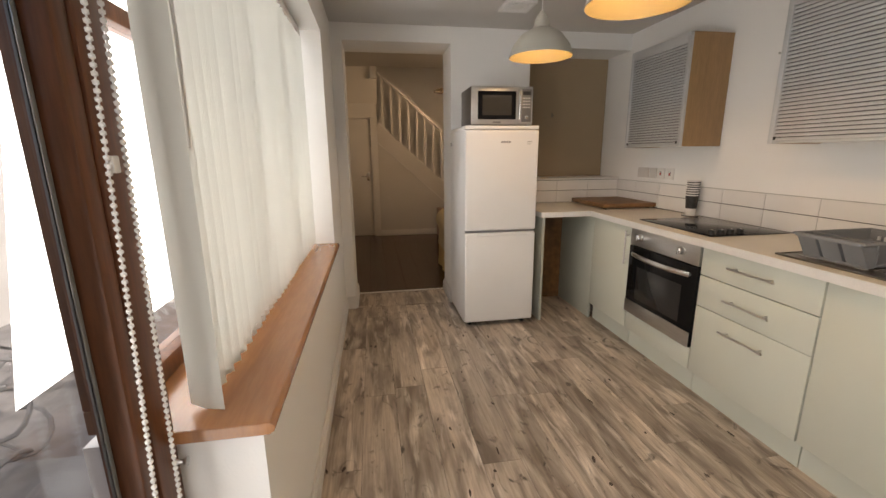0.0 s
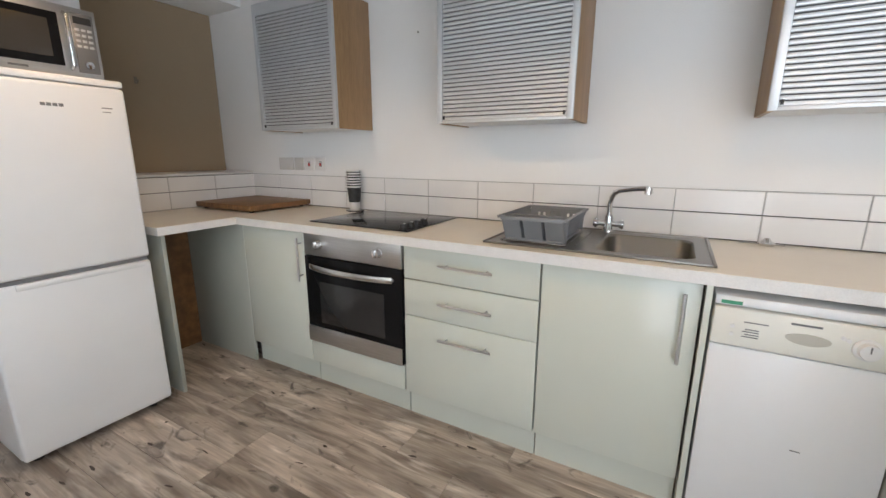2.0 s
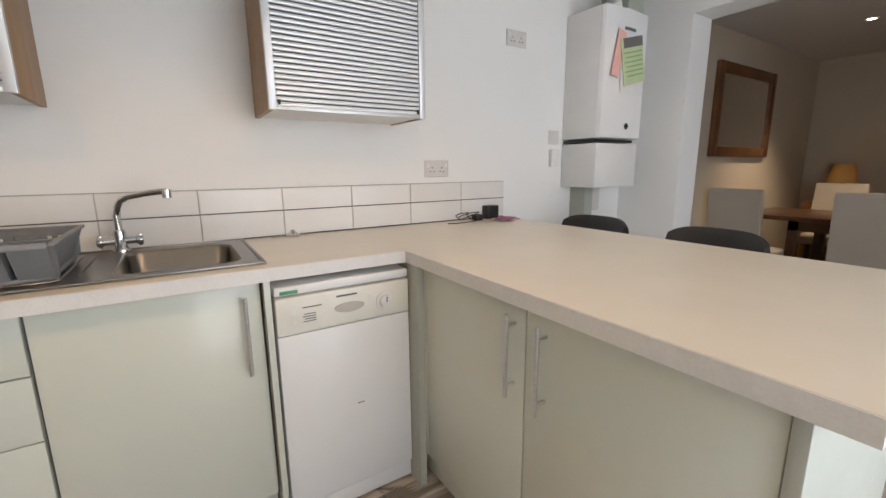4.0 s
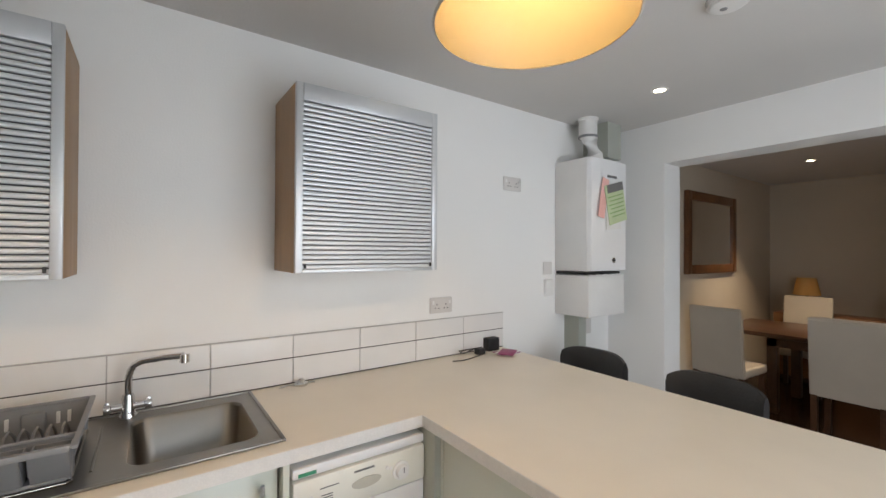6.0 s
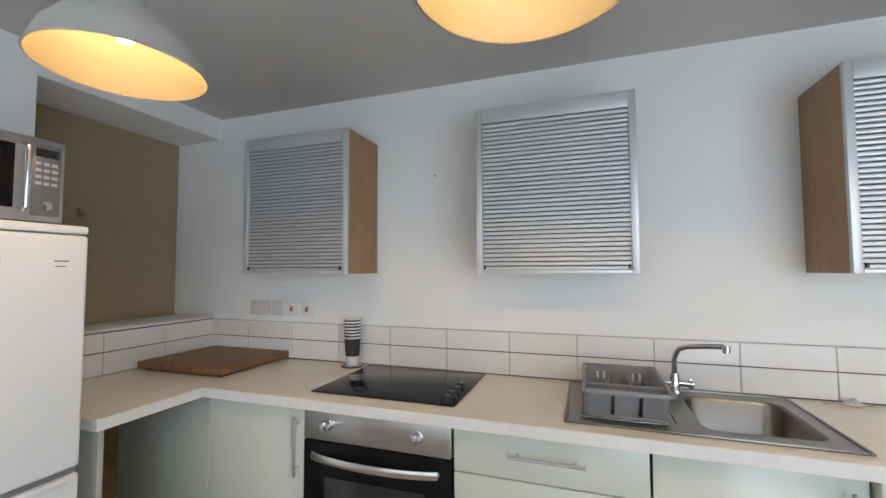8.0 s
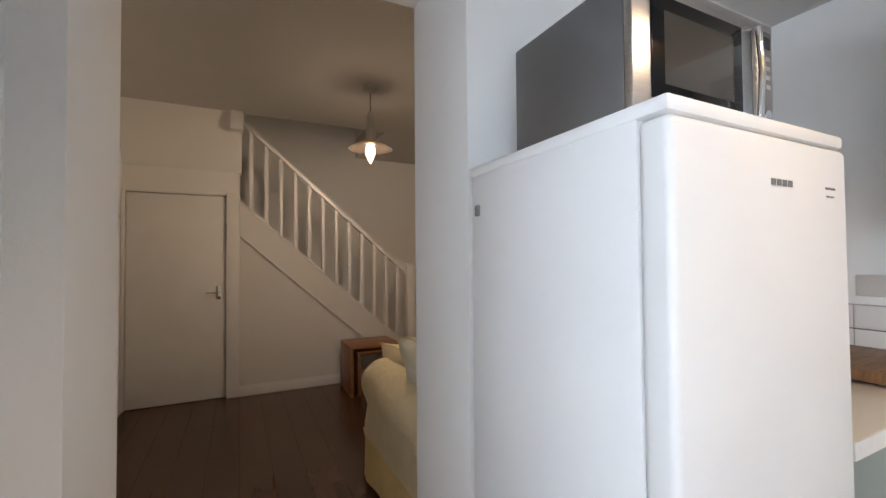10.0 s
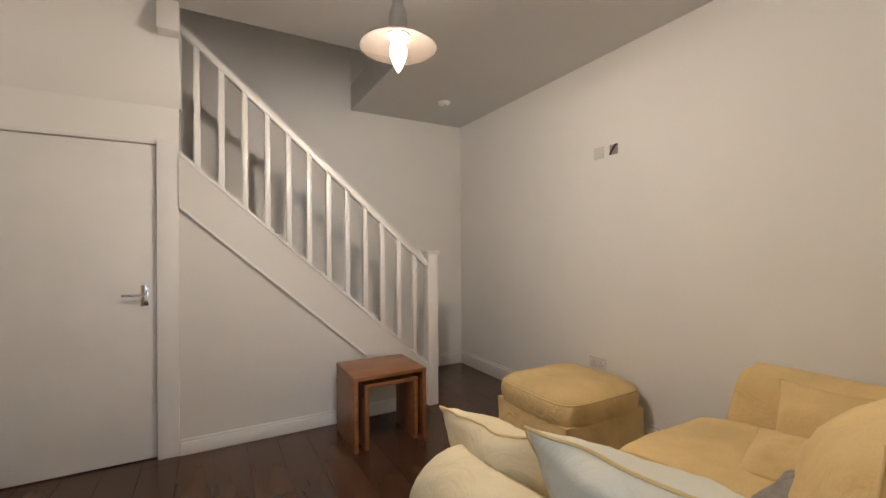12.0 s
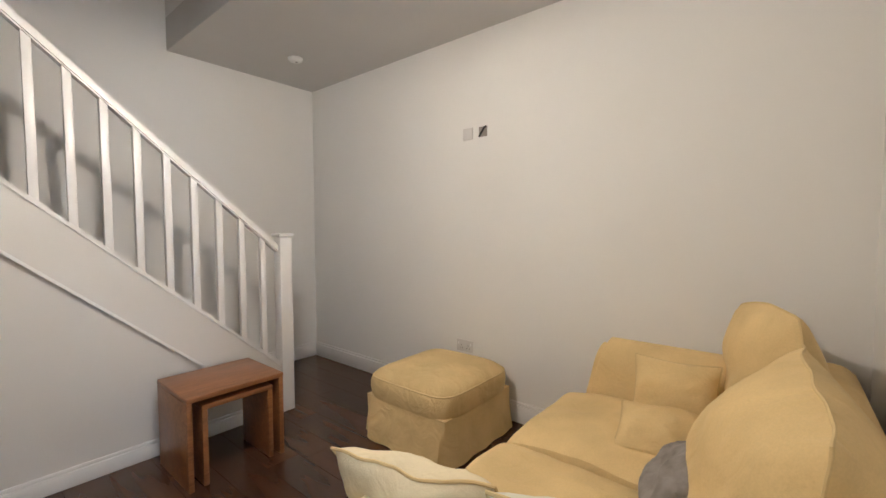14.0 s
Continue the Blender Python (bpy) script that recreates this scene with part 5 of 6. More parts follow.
part("clamp", lathe([(0.0605, 0.165), (0.064, 0.167), (0.064, 0.180), (0.0605, 0.182)], (2.25, -1.205, BZ1), 28, cap=False), GREYPL, FL, "grey clamp band")
setting("flue_boxing", bx(2.20, -1.52, BZ1 + 0.05, XS - 0.0005, -1.36, KC - 0.0005), CARCASS, "grey boxing behind the flue", "boxing")
VB = thing("valve_bar", "black shadow plate with pipe valves in the boiler gap", "pipe valves", (2.25, -1.2, BZ0 - 0.02))
# Black plate paints the shadow in the gap between boiler and cover.
part("bar", bx(BX + 0.035, B0 + 0.03, BZ0 - 0.022, XS - 0.01, B1 - 0.004, BZ0 - 0.006, 0.004), BLACK, VB)
for k in range(4):
    part("valve", lathe([(0.012, -0.029), (0.012, -0.001), (0, -0.001)], (BX + 0.09, B0 + 0.08 + k * 0.085, BZ0), 14), PEWTER, VB)
PB = thing("pipe_cover", "white bent sheet cover under the boiler", "pipe cover", (2.25, -1.2, 1.08))
part("front", bx(BX + 0.02, B0 + 0.005, 1.095, BX + 0.026, B1 - 0.005, BZ0 - 0.03, 0.001), PLASTIC, PB)
part("side", bx(BX + 0.026, B1 - 0.011, 1.095, XS - 0.001, B1 - 0.005, BZ0 - 0.03, 0.001), PLASTIC, PB)
part("bottom", bx(BX + 0.02, B0 + 0.005, 1.088, XS - 0.001, B1 - 0.005, 1.0948), PLASTIC, PB)
setting("gas_pipe_boxing", bx(2.28, -1.23, 0.0, XS - 0.0005, -1.15, 1.087), CARCASS, "grey pipe boxing below the boiler", "boxing")
plate(-1.40, 0.99, 0.10, "blank", "white connection plate below the boiler", h=0.16)
plate(-0.965, 1.40, 0.086, "blank", "white fused spur beside the boiler")
TH = thing("thermostat", "small white wireless receiver beside the boiler", "thermostat", (2.39, -0.92, 1.25))
part("case", bx(XS - 0.028, -1.0, 1.215, XS - 0.0005, -0.93, 1.325, 0.005), PLASTIC, TH)
PA = thing("paper_note", "green and pink service notices hung on the boiler", "paper", (BX - 0.02, -1.2, 1.9))
part("pink_sheet", bx(-0.001, -0.035, -0.13, 0.001, 0.035, 0.13), PINKP, PA, at=pose(BX - 0.018, -1.155, 1.86, 12, 0, 0))
g = part("green_sheet", bx(-0.001, -0.105, -0.13, 0.001, 0.105, 0.13), GREENP, PA, "green printed card", at=pose(BX - 0.024, -1.285, 1.835, -14, 0, 0))
part("heading", bx(-0.0022, -0.105, 0.075, -0.0012, 0.08, 0.13), INK, g)
for k in range(6):
    part("print_line", bx(-0.0022, -0.09, 0.045 - k * 0.026, -0.0012, 0.085 - 0.02 * (k % 2), 0.052 - k * 0.026), mat("print_green", (0.25, 0.42, 0.18), 0.8), g)
part("white_sheet", bx(-0.001, -0.085, -0.15, 0.001, 0.085, 0.12), WHITEP, PA, at=pose(BX - 0.0155, -1.265, 1.81, -4, 0, 0))

# ---- bar stools behind the peninsula ----
ST = thing("bar_stool", "charcoal leather bar stool with a low rounded back", "bar stool", (1.98, -0.72, 0), "bar stools")
sx, sy = 1.98, -0.72
part("seat", bx(sx - 0.20, sy - 0.19, 0.60, sx + 0.20, sy + 0.19, 0.68, 0.03, 4), DARKCLOTH, ST)
bm = bmesh.new()
n = 14
rows = []
for k in range(n + 1):
    u = 2 * k / n - 1
    yy = sy - 0.20 + 0.055 * (u * u)
    top = 0.940 - 0.035 * abs(u) ** 5
    rows.append([bm.verts.new((sx + 0.205 * u, yy + d, z)) for d, z in ((-0.025, 0.66), (-0.028, top - 0.03), (-0.012, top), (0.012, top), (0.028, top - 0.03), (0.025, 0.66))])
for a, b in zip(rows, rows[1:]):
    for k in range(6):
        bm.faces.new((a[k], a[(k + 1) % 6], b[(k + 1) % 6], b[k]))
bm.faces.new(rows[0])
bm.faces.new(rows[-1][::-1])
bmesh.ops.recalc_face_normals(bm, faces=bm.faces)
part("backrest", bm, DARKCLOTH, ST)
for lx in (-0.17, 0.17):
    for ly in (-0.16, 0.16):
        part("leg", tube([(sx + lx, sy + ly, 0.61), (sx + lx * 1.15, sy + ly * 1.15, 0)], 0.016, 8), TABLEWOOD, ST)
part("footrest", tube([(sx - 0.185, sy + 0.175, 0.22), (sx + 0.185, sy + 0.175, 0.22)], 0.010, 8), STEEL, ST)
copy_thing(ST, pose(1.36, -0.72, 0, 0, 0, -4))

# ---- dining room ----
MR = thing("wall_mirror", "rectangular mirror in a broad oak frame", "mirror", (2.44, -3.65, 1.7))
y0, y1, z0, z1 = -4.19, -3.02, 1.30, 2.125
part("frame", boxes((2.405, y0, z0, 2.449, y0 + 0.09, z1), (2.405, y1 - 0.09, z0, 2.449, y1, z1), (2.406, y0 + 0.09, z0, 2.449, y1 - 0.09, z0 + 0.09), (2.406, y0 + 0.09, z1 - 0.09, 2.449, y1 - 0.09, z1), bevel=0.008),
     mat("oak_mirror_frame", (0.20, 0.085, 0.032), 0.4, vary=0.15, scale=5, grain=0.2), MR)
part("glass", bx(2.425, y0 + 0.088, z0 + 0.088, 2.43, y1 - 0.088, z1 - 0.088), MIRROR, MR)
PC = thing("canvas_picture", "grey abstract canvas picture on the dining room wall", "picture", (0.9, -5.39, 1.6))
part("canvas", bx(0.35, -5.399, 1.12, 1.22, -5.36, 1.95, 0.003), CANVAS, PC)
part("blotch", extrude([(0.45, 1.2), (0.75, 1.18), (1.1, 1.25), (1.15, 1.5), (0.95, 1.66), (0.8, 1.62), (0.6, 1.72), (0.5, 1.5)], "y", -5.3599, -5.358), mat("canvas_pale", (0.35, 0.33, 0.29), 0.85, vary=0.2, scale=6), PC)

DT = thing("dining_table", "dark wooden dining table set among ivory chairs", "dining table", (1.2, -3.9, 0))
part("tabletop", bx(0.25, -4.42, 0.725, 2.35, -3.48, 0.765, 0.006), TABLEWOOD, DT)
part("apron", boxes((0.25, -4.37, 0.63, 1.95, -4.345, 0.7245), (0.25, -3.605, 0.63, 1.95, -3.58, 0.7245)), TABLEWOOD, DT)
for x in (0.25, 1.87):
    for yy in (-4.37, -3.66):
        part("leg", bx(x, yy, 0, x + 0.08, yy + 0.08, 0.7245, 0.004), TABLEWOOD, DT)

CHR = thing("dining_chair", "ivory leather dining chair with a tall flat back", "dining chair", (0, 0, 0), "chairs round the dining table")
part("backrest", extrude([(-0.215, 0.40), (-0.225, 0.45), (-0.275, 1.00), (-0.262, 1.02), (-0.235, 1.02), (-0.222, 1.00), (-0.165, 0.45), (-0.165, 0.40)], "x", -0.215, 0.215, 0.008), CHAIRCLOTH, CHR)
part("seat", bx(-0.22, -0.165, 0.40, 0.22, 0.25, 0.48, 0.02, 3), CHAIRCLOTH, CHR)
for lx in (-0.19, 0.19):
    for ly in (-0.19, 0.21):
        part("leg", extrude([(lx - 0.02, ly - 0.02), (lx + 0.02, ly - 0.02), (lx + 0.02, ly + 0.02), (lx - 0.02, ly + 0.02)], "z", 0, 0.41), TABLEWOOD, CHR)
SEATS = [(2.14, -3.22, 176), (1.29, -3.22, 180), (1.95, -4.66, 0), (1.1, -4.66, 0), (-0.1, -4.0, -90)]
for x, yy, r in SEATS[1:]:
    copy_thing(CHR, pose(x, yy, 0, 0, 0, r))
CHR.matrix_basis = pose(SEATS[0][0], SEATS[0][1], 0, 0, 0, SEATS[0][2])
DLM = thing("table_lamp", "small lit table lamp with a straw coloured shade", "table lamp", (2.0, -5.15, 0.0))
part("shade", lathe([(0.13, 1.02), (0.09, 1.22), (0.088, 1.22), (0.128, 1.02)], (2.02, -5.15, 0), 28, cap=False), sheer("straw_shade", (0.75, 0.55, 0.25), 0.5), DLM)
part("stem", lathe([(0.08, 0.80), (0.075, 0.815), (0.02, 0.83), (0.015, 1.06), (0, 1.06)], (2.02, -5.15, 0), 20), PEWTER, DLM)
part("bulb", lathe([(0, 1.06), (0.025, 1.09), (0.02, 1.12), (0, 1.14)], (2.02, -5.15, 0), 16), BULB, DLM)
SB = thing("sideboard", "low wooden sideboard against the dining room wall", "sideboard", (1.6, -5.2, 0))
part("cabinet", bx(1.1, -5.395, 0.06, 2.3, -5.0, 0.80, 0.005), TEAK, SB)
part("plinth", bx(1.13, -5.39, 0.0, 2.27, -5.03, 0.0595), TABLEWOOD, SB)

# ---- staircase ----
SC = thing("staircase", "white painted staircase with square balusters, rising along the far wall", "staircase", (1.9, 7.8, 0))
zb = lambda x: 1.890 - 0.8976 * (x - 0.171)       # top of the string
zr = lambda x: 2.612 - 0.886 * (x - 0.323)        # top of the handrail
part("string", extrude([(0.15, zb(0.15)), (0.15, zb(0.15) - 0.315), (1.74, zb(1.74) - 0.315), (1.904, 0.115), (1.904, zb(1.904))], "y", STR - 0.014, STR + 0.10), STAIRDIM, SC, "broad white stair string")
part("string_bead", extrude([(0.15, zb(0.15) - 0.313), (0.15, zb(0.15) - 0.333), (1.66, zb(1.66) - 0.333), (1.66, zb(1.66) - 0.313)], "y", STR - 0.02, STR + 0.0062), GLOSS, SC)
part("under_panel", extrude([(0.15, 0.0), (1.904, 0.0), (1.904, 0.3), (0.15, zb(0.15) - 0.2)], "y", STR + 0.006, STR + 0.098), STAIRDIM, SC)
part("base_rail", extrude([(0.15, zb(0.15) + 0.032), (0.15, zb(0.15)), (1.904, zb(1.904)), (1.904, zb(1.904) + 0.032)], "y", STR - 0.026, STR + 0.04, 0.004), GLOSS, SC)
part("handrail", extrude([(0.12, zr(0.12)), (0.12, zr(0.12) - 0.058), (1.904, zr(1.904) - 0.058), (1.904, zr(1.904))], "y", STR - 0.026, STR + 0.04, 0.008), GLOSS, SC)
for k in range(12):
    x = 0.252 + 0.1405 * k
    part("baluster", bx(x - 0.018, STR - 0.011, zb(x) + 0.012, x + 0.018, STR + 0.025, zr(x) - 0.038, 0.002), GLOSS, SC)
nw = part("newel_post", bx(1.905, STR - 0.045, 0, 1.995, STR + 0.045, 1.262, 0.004), GLOSS, SC)
part("newel_cap", bx(1.893, STR - 0.057, 1.2622, 2.007, STR + 0.057, 1.29, 0.008), GLOSS, nw)
CARPET = mat("grey_stair_carpet", (0.22, 0.20, 0.18), 0.95, vary=0.1, scale=20, bump=0.6, bump_scale=300)
x, z, n = 1.90, 0.0, 0
while z < 2.9:
    part("step", boxes((x - 0.215, STR + 0.101, z, x, LY1 - 0.03, z + 0.19), bevel=0.01), CARPET, SC, "grey carpeted step")
    x, z, n = x - 0.211, z + 0.19, n + 1
part("wall_string", extrude([(0.0, zb(0.0) + 0.10), (0.0, zb(0.0) - 0.15), (1.95, zb(1.95) - 0.15), (1.95, zb(1.95) + 0.10)], "y", LY1 - 0.028, LY1 - 0.001), GLOSS, SC)

# cupboard door under the stairs
DR = thing("door_cupboard", "plain white flush door, closed, with a steel lever handle", "door", (-0.37, STR + 0.05, 0), kind="structure")
part("leaf", bx(LX0 + 0.032, STR + 0.035, 0.008, 0.028, STR + 0.075, 1.965, 0.002), GLOSS, DR)
part("frame", boxes((0.034, STR - 0.005, 0, 0.15, STR + 0.11, 2.0), (LX0 + 0.001, STR + 0.005, 0, LX0 + 0.028, STR + 0.11, 2.0), (LX0 + 0.028, STR + 0.015, 1.97, 0.034, STR + 0.11, 2.0), bevel=0.003), GLOSS, DR)
part("closing_panel", bx(LX0, STR + 0.112, 0, 0.15, STR + 0.13, 2.2), WALL, DR)
h = part("handle", boxes((-0.052, STR + 0.027, 0.96, -0.012, STR + 0.0348, 1.09), bevel=0.002), CHROME, DR, "steel handle plate")
part("lever", tube([(-0.032, STR + 0.027, 1.03), (-0.032, STR - 0.015, 1.03), (-0.045, STR - 0.022, 1.03), (-0.14, STR - 0.022, 1.032)], 0.008, 10), CHROME, h)

# ---- living room things ----
LL = thing("pendant_lamp", "steel pendant with darkened glass disc and lit flame bulb", "pendant lamp", (*LIVING_LAMP, LC))
lx, ly = LIVING_LAMP
part("ceiling_rose", lathe([(0.0, -0.06), (0.03, -0.06), (0.052, -0.05), (0.055, -0.0005), (0, -0.0005)], (lx, ly, LC), 28), STEEL, LL)
part("cord", tube([(lx, ly, LC - 0.055), (lx, ly, 2.50)], 0.004, 8), BLACK, LL)
part("holder", lathe([(0.0, 2.51), (0.018, 2.50), (0.020, 2.475), (0.030, 2.47), (0.030, 2.45), (0.026, 2.445), (0.026, 2.385), (0.034, 2.375), (0.040, 2.355), (0.042, 2.29), (0.052, 2.265), (0.052, 2.25), (0, 2.25)], (lx, ly, 0), 28), STEEL, LL, "turned steel lamp holder")
part("glass_disc", lathe([(0.045, 2.262), (0.10, 2.248), (0.170, 2.206), (0.172, 2.202), (0.168, 2.201), (0.098, 2.243), (0.044, 2.257)], (lx, ly, 0), 40, cap=False), CLEARTHIN, LL, "glass disc shade, darkened to hold down the glow")
part("bulb", lathe([(0.0, 2.088), (0.006, 2.096), (0.022, 2.125), (0.036, 2.165), (0.038, 2.195), (0.030, 2.23), (0.020, 2.252), (0, 2.253)], (lx, ly, 0), 28), BULB2, LL, "lit flame bulb").visible_shadow = False
def smoke_alarm(x, y, z, r, label):
    a = thing("smoke_alarm", label, "smoke alarm", (x, y, z))
    part("base", lathe([(0, -0.018), (r * 0.95, -0.018), (r, -0.0005), (0, -0.0005)], (x, y, z), 32), PLASTIC, a)
    part("dome", lathe([(0, -0.030), (r * 0.55, -0.030), (r * 0.78, -0.026), (r * 0.84, -0.0182), (0, -0.0182)], (x, y, z), 32), PLASTIC, a)
    part("test_button", lathe([(0, -0.0325), (r * 0.16, -0.032), (r * 0.18, -0.0302), (0, -0.0302)], (x + r * 0.2, y, z), 16), GREYPL, a)


smoke_alarm(2.28, 7.69, LC, 0.058, "round white smoke alarm on the living room ceiling")
smoke_alarm(1.142, -0.457, KC, 0.070, "round white smoke alarm on the kitchen ceiling")
plate(6.36, 2.005, 0.086, "blank", "grey blank plate high on the wall", x=LX1)
plate(6.385, 0.445, 0.147, "double", "white double socket low on the wall", x=LX1)
HO = thing("back_box", "open socket back box with a stub of black cable", "back box", (LX1, 6.23, 2.005))
part("box_rim", boxes((LX1 - 0.004, 6.19, 1.965, LX1 - 0.0003, 6.196, 2.048), (LX1 - 0.004, 6.266, 1.965, LX1 - 0.0003, 6.272, 2.048), (LX1 - 0.004, 6.196, 1.965, LX1 - 0.0003, 6.266, 1.971), (LX1 - 0.004, 6.196, 2.042, LX1 - 0.0003, 6.266, 2.048)), PLASTIC, HO)
part("box_inside", bx(LX1 - 0.0025, 6.196, 1.971, LX1 - 0.0003, 6.266, 2.042), mat("box_metal", (0.28, 0.25, 0.22), 0.5), HO)
part("cable", tube([(LX1 - 0.006, 6.262, 1.975), (LX1 - 0.012, 6.24, 2.0), (LX1 - 0.01, 6.215, 2.035), (LX1 - 0.006, 6.20, 2.04)], 0.007, 8), BLACK, HO)

# nest of tables
NT = thing("nest_table", "large teak side table of a nest, under the stairs", "side table", (1.37, 7.03, 0), "nest of tables")
N0, N1, NY0, NY1, NZ = 1.117, 1.63, 6.81, 7.25, 0.484
part("top", bx(N0, NY0, NZ - 0.028, N1, NY1, NZ, 0.006), TEAK, NT)
part("side", bx(N0 + 0.001, NY0 + 0.005, 0, N0 + 0.028, NY1 - 0.005, NZ - 0.0282, 0.003), TEAK, NT)
part("side", bx(N1 - 0.028, NY0 + 0.005, 0, N1 - 0.001, NY1 - 0.005, NZ - 0.0282, 0.003), TEAK, NT)
part("rail", bx(N0 + 0.028, NY1 - 0.04, NZ - 0.10, N1 - 0.028, NY1 - 0.02, NZ - 0.0285), TEAK, NT)
N2 = thing("nest_table", "small teak side table tucked under the larger one", "side table", (1.37, 6.98, 0), "nest of tables")
part("top", bx(N0 + 0.075, NY0 + 0.012, NZ - 0.085, N1 - 0.06, NY1 - 0.09, NZ - 0.058, 0.006), TEAK, N2)
part("side", bx(N0 + 0.076, NY0 + 0.017, 0, N0 + 0.103, NY1 - 0.095, NZ - 0.0852, 0.003), TEAK, N2)
part("side", bx(N1 - 0.088, NY0 + 0.017, 0, N1 - 0.061, NY1 - 0.095, NZ - 0.0852, 0.003), TEAK, N2)

# footstool with a pleated skirt
FS = thing("footstool", "straw yellow upholstered footstool with a pleated skirt", "footstool", (2.34, 6.25, 0))
fx0, fx1, fy0, fy1 = 2.075, 2.765, 5.950, 6.60


def skirt(x0, x1, y0, y1, z0, z1, flare, bm, wave=0.006, n=26):
    per = []
    for (ax, ay), (cx, cy), nx, ny in (((x0, y0), (x1, y0), 0, -1), ((x1, y0), (x1, y1), 1, 0), ((x1, y1), (x0, y1), 0, 1), ((x0, y1), (x0, y0), -1, 0)):
        for k in range(n):
            f = k / n
            crease = -0.055 * math.exp(-((f - 0.0) * 30) ** 2)
            per.append((ax + (cx - ax) * f, ay + (cy - ay) * f, nx, ny, wave * math.sin(f * 21 + ax * 5) + crease))
    rows = []
    for s in range(7):
        h = s / 6
        rows.append([bm.verts.new((px + nx * (flare * (1 - h) + w * (1 - h)), py + ny * (flare * (1 - h) + w * (1 - h)), z0 + (z1 - z0) * h)) for px, py, nx, ny, w in per])
    m = len(per)
    for a, b in zip(rows, rows[1:]):
        for k in range(m):
            bm.faces.new((a[k], a[(k + 1) % m], b[(k + 1) % m], b[k]))
    bm.faces.new(rows[-1])
    bm.faces.new(rows[0][::-1])
    return bm


part("skirt", skirt(fx0 + 0.004, fx1 - 0.004, fy0 + 0.004, fy1 - 0.004, 0.012, 0.272, 0.045, bmesh.new()), YELLOW, FS)


def soft_block(cx, cy, hx, hy, rows, power, n=56):
    """Stacked rounded outlines: rows of height and share of the full size."""
    bm = bmesh.new()
    rings = []
    for z, s in rows:
        ring = []
        for k in range(n):
            a = 2 * math.pi * k / n
            ca, sa = math.cos(a), math.sin(a)
            r = (abs(ca) ** power + abs(sa) ** power) ** (-1 / power)
            p = Vector((cx + hx * s * r * ca, cy + hy * s * r * sa, z))
            q = noise.noise(p * 5) * 0.006
            ring.append(bm.verts.new(p + Vector((q * ca, q * sa, q * 0.6))))
        rings.append(ring)
    for a, b in zip(rings, rings[1:]):
        for k in range(n):
            bm.faces.new((a[k], a[(k + 1) % n], b[(k + 1) % n], b[k]))
    bm.faces.new(rings[0][::-1])
    bm.faces.new(rings[-1])
    return bm


fcx, fcy, fhx, fhy = (fx0 + fx1) / 2, (fy0 + fy1) / 2, (fx1 - fx0) / 2, (fy1 - fy0) / 2
part("padded_top", soft_block(fcx, fcy, fhx + 0.012, fhy + 0.012, [(0.262, 0.955), (0.265, 0.985), (0.28, 0.995), (0.32, 1.01), (0.36, 1.01), (0.388, 0.99), (0.412, 0.94), (0.434, 0.84), (0.450, 0.66), (0.460, 0.42), (0.464, 0.15)], 6), YELLOW, FS)
loop = []
for k in range(57):
    a = 2 * math.pi * k / 56
    ca, sa = math.cos(a), math.sin(a)
    r = (abs(ca) ** 6 + abs(sa) ** 6) ** (-1 / 6)
    loop.append((fcx + (fhx + 0.01) * 0.985 * r * ca, fcy + (fhy + 0.01) * 0.992 * r * sa, 0.392))
part("piping", tube(loop, 0.005, 6), PIPING, FS)

# sofa
SF = thing("sofa", "straw yellow loose-covered sofa with rolled arms", "sofa", (1.83, 4.9, 0))
S0, S1, SY0, SY1 = 0.83, 2.82, 4.30, 5.46
part("skirt", skirt(S0 + 0.03, S1 - 0.03, SY0 + 0.03, SY1 - 0.02, 0.012, 0.26, 0.02, bmesh.new(), 0.01, 40), YELLOW, SF)
part("seat_base", bx(S0 + 0.03, SY0 + 0.03, 0.255, S1 - 0.03, SY1 - 0.03, 0.34, 0.03, 3), YELLOW, SF)


def rolled_arm(xa, xb, out):
    """An arm whose top rolls outward; out is -1 or 1."""
    xi = xa if out > 0 else xb
    xo = xb if out > 0 else xa
    cx, r = (xi + xo) / 2 + out * 0.01, 0.138
    pr = [(xi - out * 0.05, 0.26), (xi - out * 0.02, 0.42), (xi, 0.50)]
    for k in range(13):
        a = radians(180 - 200 * k / 12) if out > 0 else radians(0 + 200 * k / 12)
        pr.append((cx + r * math.cos(a), 0.588 + r * math.sin(a)))
    pr += [(xo - out * 0.03, 0.44), (xo - out * 0.015, 0.26)]
    bm = extrude(pr, "y", SY0 + 0.06, SY1 - 0.06)
    for v in bm.verts:
        if v.co.y > SY1 - 0.1:
            v.co.y -= max(0.0, v.co.z - 0.3) * 0.20
    bmesh.ops.bevel(bm, geom=[e for f in bm.faces if len(f.verts) > 6 for e in f.edges], offset=0.035, segments=3, affect="EDGES")
    return bm


for xa, xb, out in ((S0, S0 + 0.26, -1), (S1 - 0.26, S1, 1)):
    part("arm", rolled_arm(xa, xb, out), YELLOW if out > 0 else CREAM, SF)
back = bx(S0 + 0.1, SY0 + 0.02, 0.26, S1 - 0.1, SY0 + 0.20, 0.78, 0.08, 5)
part("back", back, YELLOW, SF)
for k, (xa, xb) in enumerate(((S0 + 0.27, 1.845), (1.855, S1 - 0.27))):
    c_, path = pillow(xb - xa + 0.03, 0.90, 0.22, k, 0.05, 0.012, 0.22)
    s = part("seat_cushion", c_, YELLOW, SF, at=pose((xa + xb) / 2, 5.02, 0.385))
    part("piping", tube(path, 0.005, 6), PIPING, s)


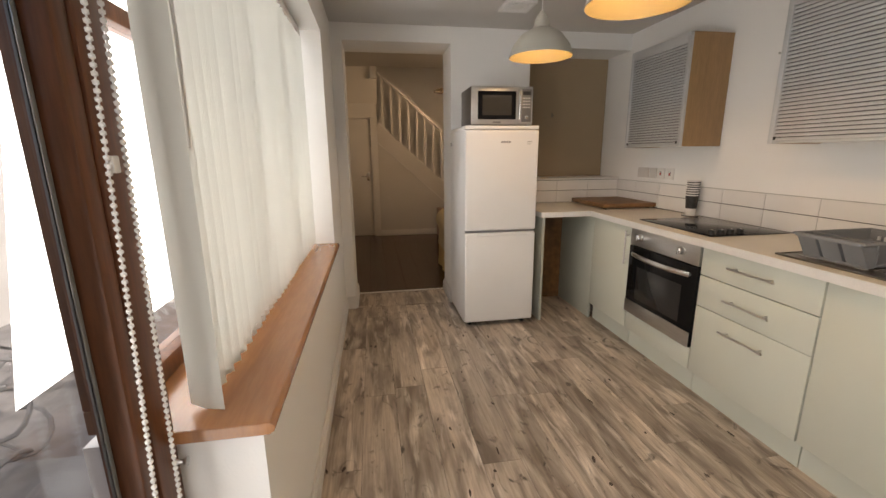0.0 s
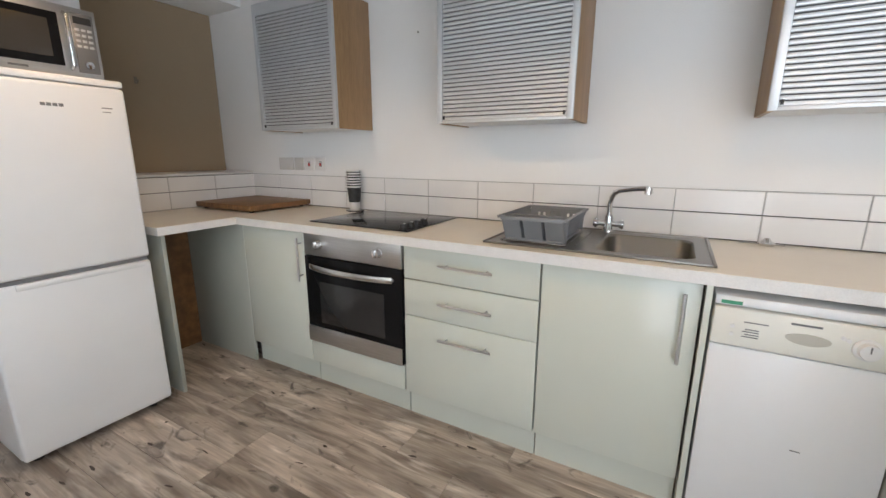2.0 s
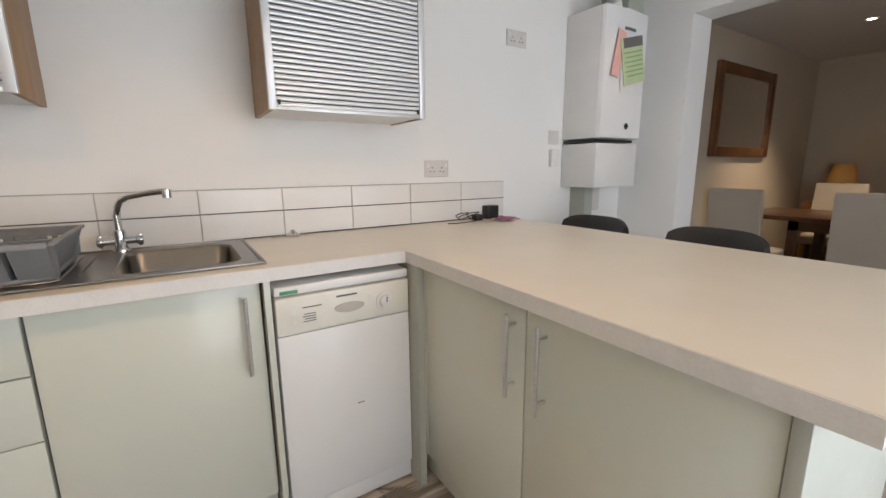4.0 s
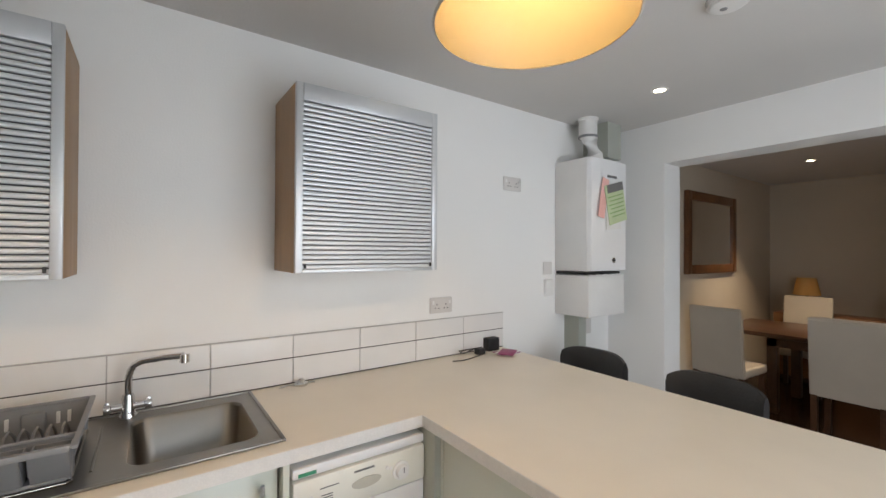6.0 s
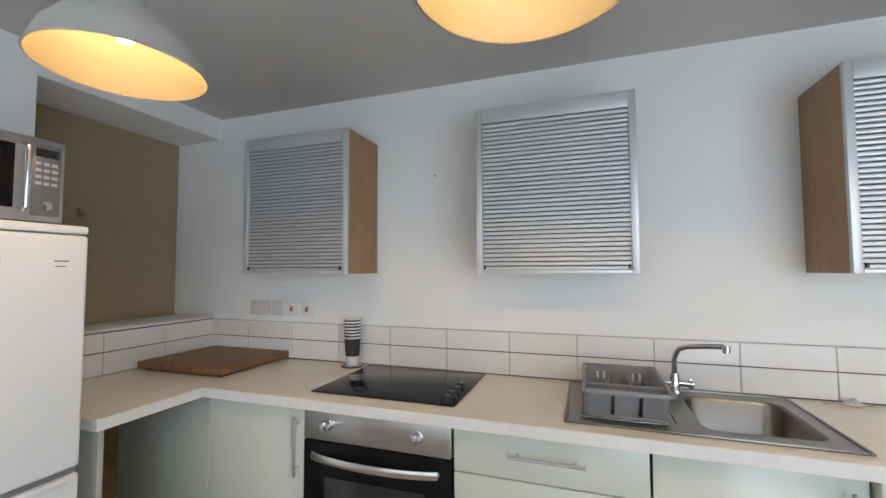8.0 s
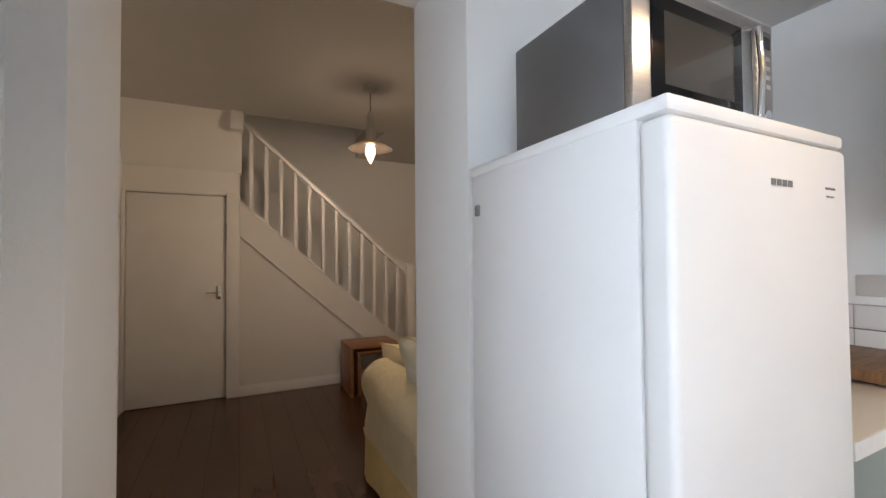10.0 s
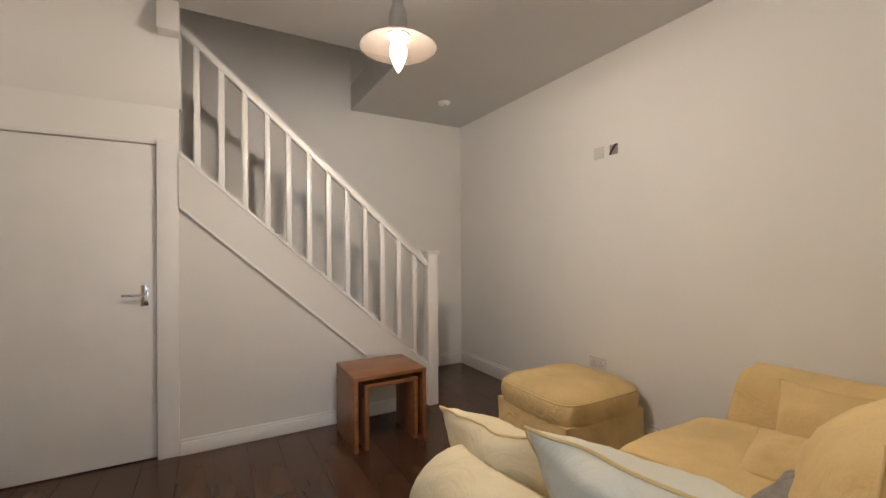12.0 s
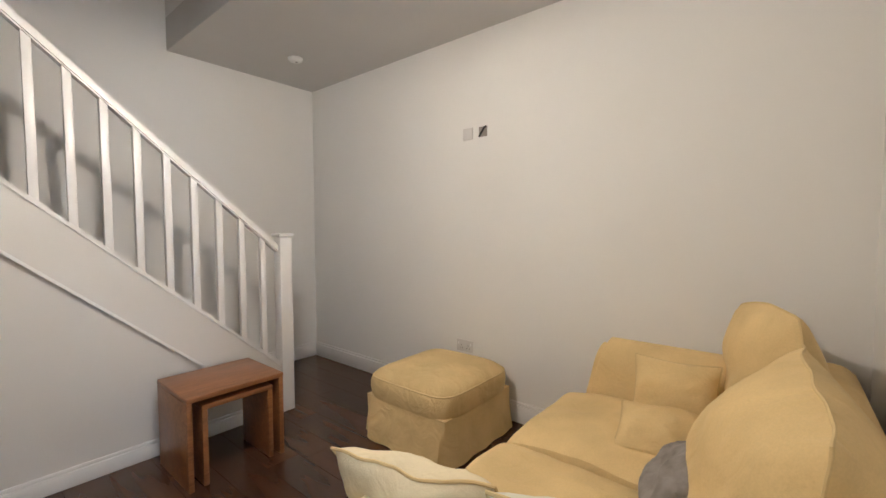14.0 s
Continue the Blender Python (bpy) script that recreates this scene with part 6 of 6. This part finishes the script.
def cushion(label, size, m, material, seed, pip=None, pinch=0.35, lump=0.012, power=0.45):
    bm, path = pillow(*size, seed, pinch, lump, power)
    c = thing("cushion", label, "cushion", m.translation, "sofa cushions")
    b = part("cover", bm, material, c, at=m)
    part("piping", tube(path, 0.004, 6), pip or PIPING, b)


cushion("large straw yellow back cushion slumped against the sofa back", (0.78, 0.56, 0.42), pose(1.72, 4.54, 0.675, 98, 0, 2), YELLOW, 3, pinch=-0.1, lump=0.020, power=0.62)
cushion("straw yellow cushion standing in the sofa corner", (0.52, 0.58, 0.30), pose(2.42, 4.58, 0.705, 84, 6, 22), YELLOW, 7, pinch=-0.5, lump=0.016, power=0.5)
cushion("small straw yellow cushion leaning on the sofa arm", (0.34, 0.32, 0.13), pose(2.40, 4.92, 0.585, 68, 0, -88), YELLOW, 9)
cushion("small straw yellow cushion lying on the seat", (0.31, 0.30, 0.12), pose(2.17, 4.93, 0.515, 17, 0, -82), YELLOW, 11)
cushion("grey patterned cushion wedged between the others", (0.36, 0.28, 0.12), pose(1.80, 4.80, 0.555, 136, 6, 12), GREYCLOTH, 13, GREYCLOTH)
cushion("pale cream cushion with a blue tint propped on the arm", (0.56, 0.46, 0.20), pose(1.03, 4.63, 0.735, 66, 2, 98), BLUEPALE, 15, lump=0.018)
cushion("cream cushion propped on the sofa arm", (0.42, 0.42, 0.18), pose(1.10, 5.19, 0.63, 62, 4, 100), CREAM, 17, lump=0.018)

# cream cabinet with frosted door, ornaments and canvas
CA = thing("display_cabinet", "cream painted cabinet with a frosted glass door", "cabinet", (-0.65, 5.25, 0))
c0, c1, cxf = 4.80, 5.64, -0.48
part("body", bx(LX0 + 0.02, c0, 0.06, cxf - 0.02, c1, 1.545, 0.004), CABCREAM, CA)
part("plinth", bx(LX0 + 0.03, c0 + 0.02, 0, cxf - 0.04, c1 - 0.02, 0.0598), CABCREAM, CA)
part("cornice", boxes((LX0 + 0.02, c0 - 0.02, 1.5452, cxf + 0.01, c1 + 0.02, 1.575), (LX0 + 0.02, c0 - 0.035, 1.5752, cxf + 0.028, c1 + 0.035, 1.60), bevel=0.006), CABCREAM, CA)
part("lower_front", bx(cxf - 0.0198, c0 + 0.004, 0.07, cxf, c1 - 0.004, 1.02, 0.003), CABCREAM, CA)
for a, b in ((c0 + 0.004, 5.218), (5.222, c1 - 0.004)):
    d = part("door", boxes((cxf - 0.0198, a, 1.03, cxf, a + 0.06, 1.54), (cxf - 0.0198, b - 0.06, 1.03, cxf, b, 1.54), (cxf - 0.0198, a + 0.06, 1.03, cxf, b - 0.06, 1.09), (cxf - 0.0198, a + 0.06, 1.48, cxf, b - 0.06, 1.54), bevel=0.003), CABCREAM, CA)
    part("frosted_pane", bx(cxf - 0.014, a + 0.059, 1.089, cxf - 0.008, b - 0.059, 1.481), FROST, d, "pale green frosted glass")
WA = thing("wall_art", "grey metal butterflies and grasses fixed to the wall", "wall art", (LX0, 6.2, 1.7))
for by0, bz, s in ((6.44, 1.93, 1.0), (6.26, 1.85, 1.1), (6.02, 2.02, 1.0), (5.98, 1.78, 1.0)):
    for d in (-1, 1):
        part("wing", extrude([(by0, bz - 0.03), (by0 + d * 0.05 * s, bz + 0.06), (by0 + d * 0.066 * s, bz + 0.02), (by0 + d * 0.035 * s, bz - 0.012), (by0 + d * 0.048 * s, bz - 0.055), (by0 + d * 0.012, bz - 0.06)], "x", LX0 + 0.006, LX0 + 0.010), PEWTER, WA)
    part("stalk", tube([(LX0 + 0.008, by0, bz - 0.03), (LX0 + 0.008, by0 + 0.01, bz - 0.2), (LX0 + 0.008, by0 - 0.005, 1.36)], 0.004, 6), PEWTER, WA)
for by0, zt in ((6.50, 1.82), (6.40, 1.76), (6.12, 1.80), (6.2, 1.7)):
    part("blade", extrude([(by0 - 0.012, 1.34), (by0 + 0.012, 1.34), (by0 + 0.004, zt), (by0 - 0.004, zt)], "x", LX0 + 0.004, LX0 + 0.008), PEWTER, WA)
part("back_board", bx(LX0 + 0.0003, 6.40, 1.33, LX0 + 0.028, 6.51, 1.64, 0.003), PEWTER, WA)
setting("radiator_shelf", bx(LX0 + 0.0003, 6.1, 0.66, LX0 + 0.03, 6.35, 0.672, 0.002), GLOSS, "thin white ledge low on the wall", "ledge")
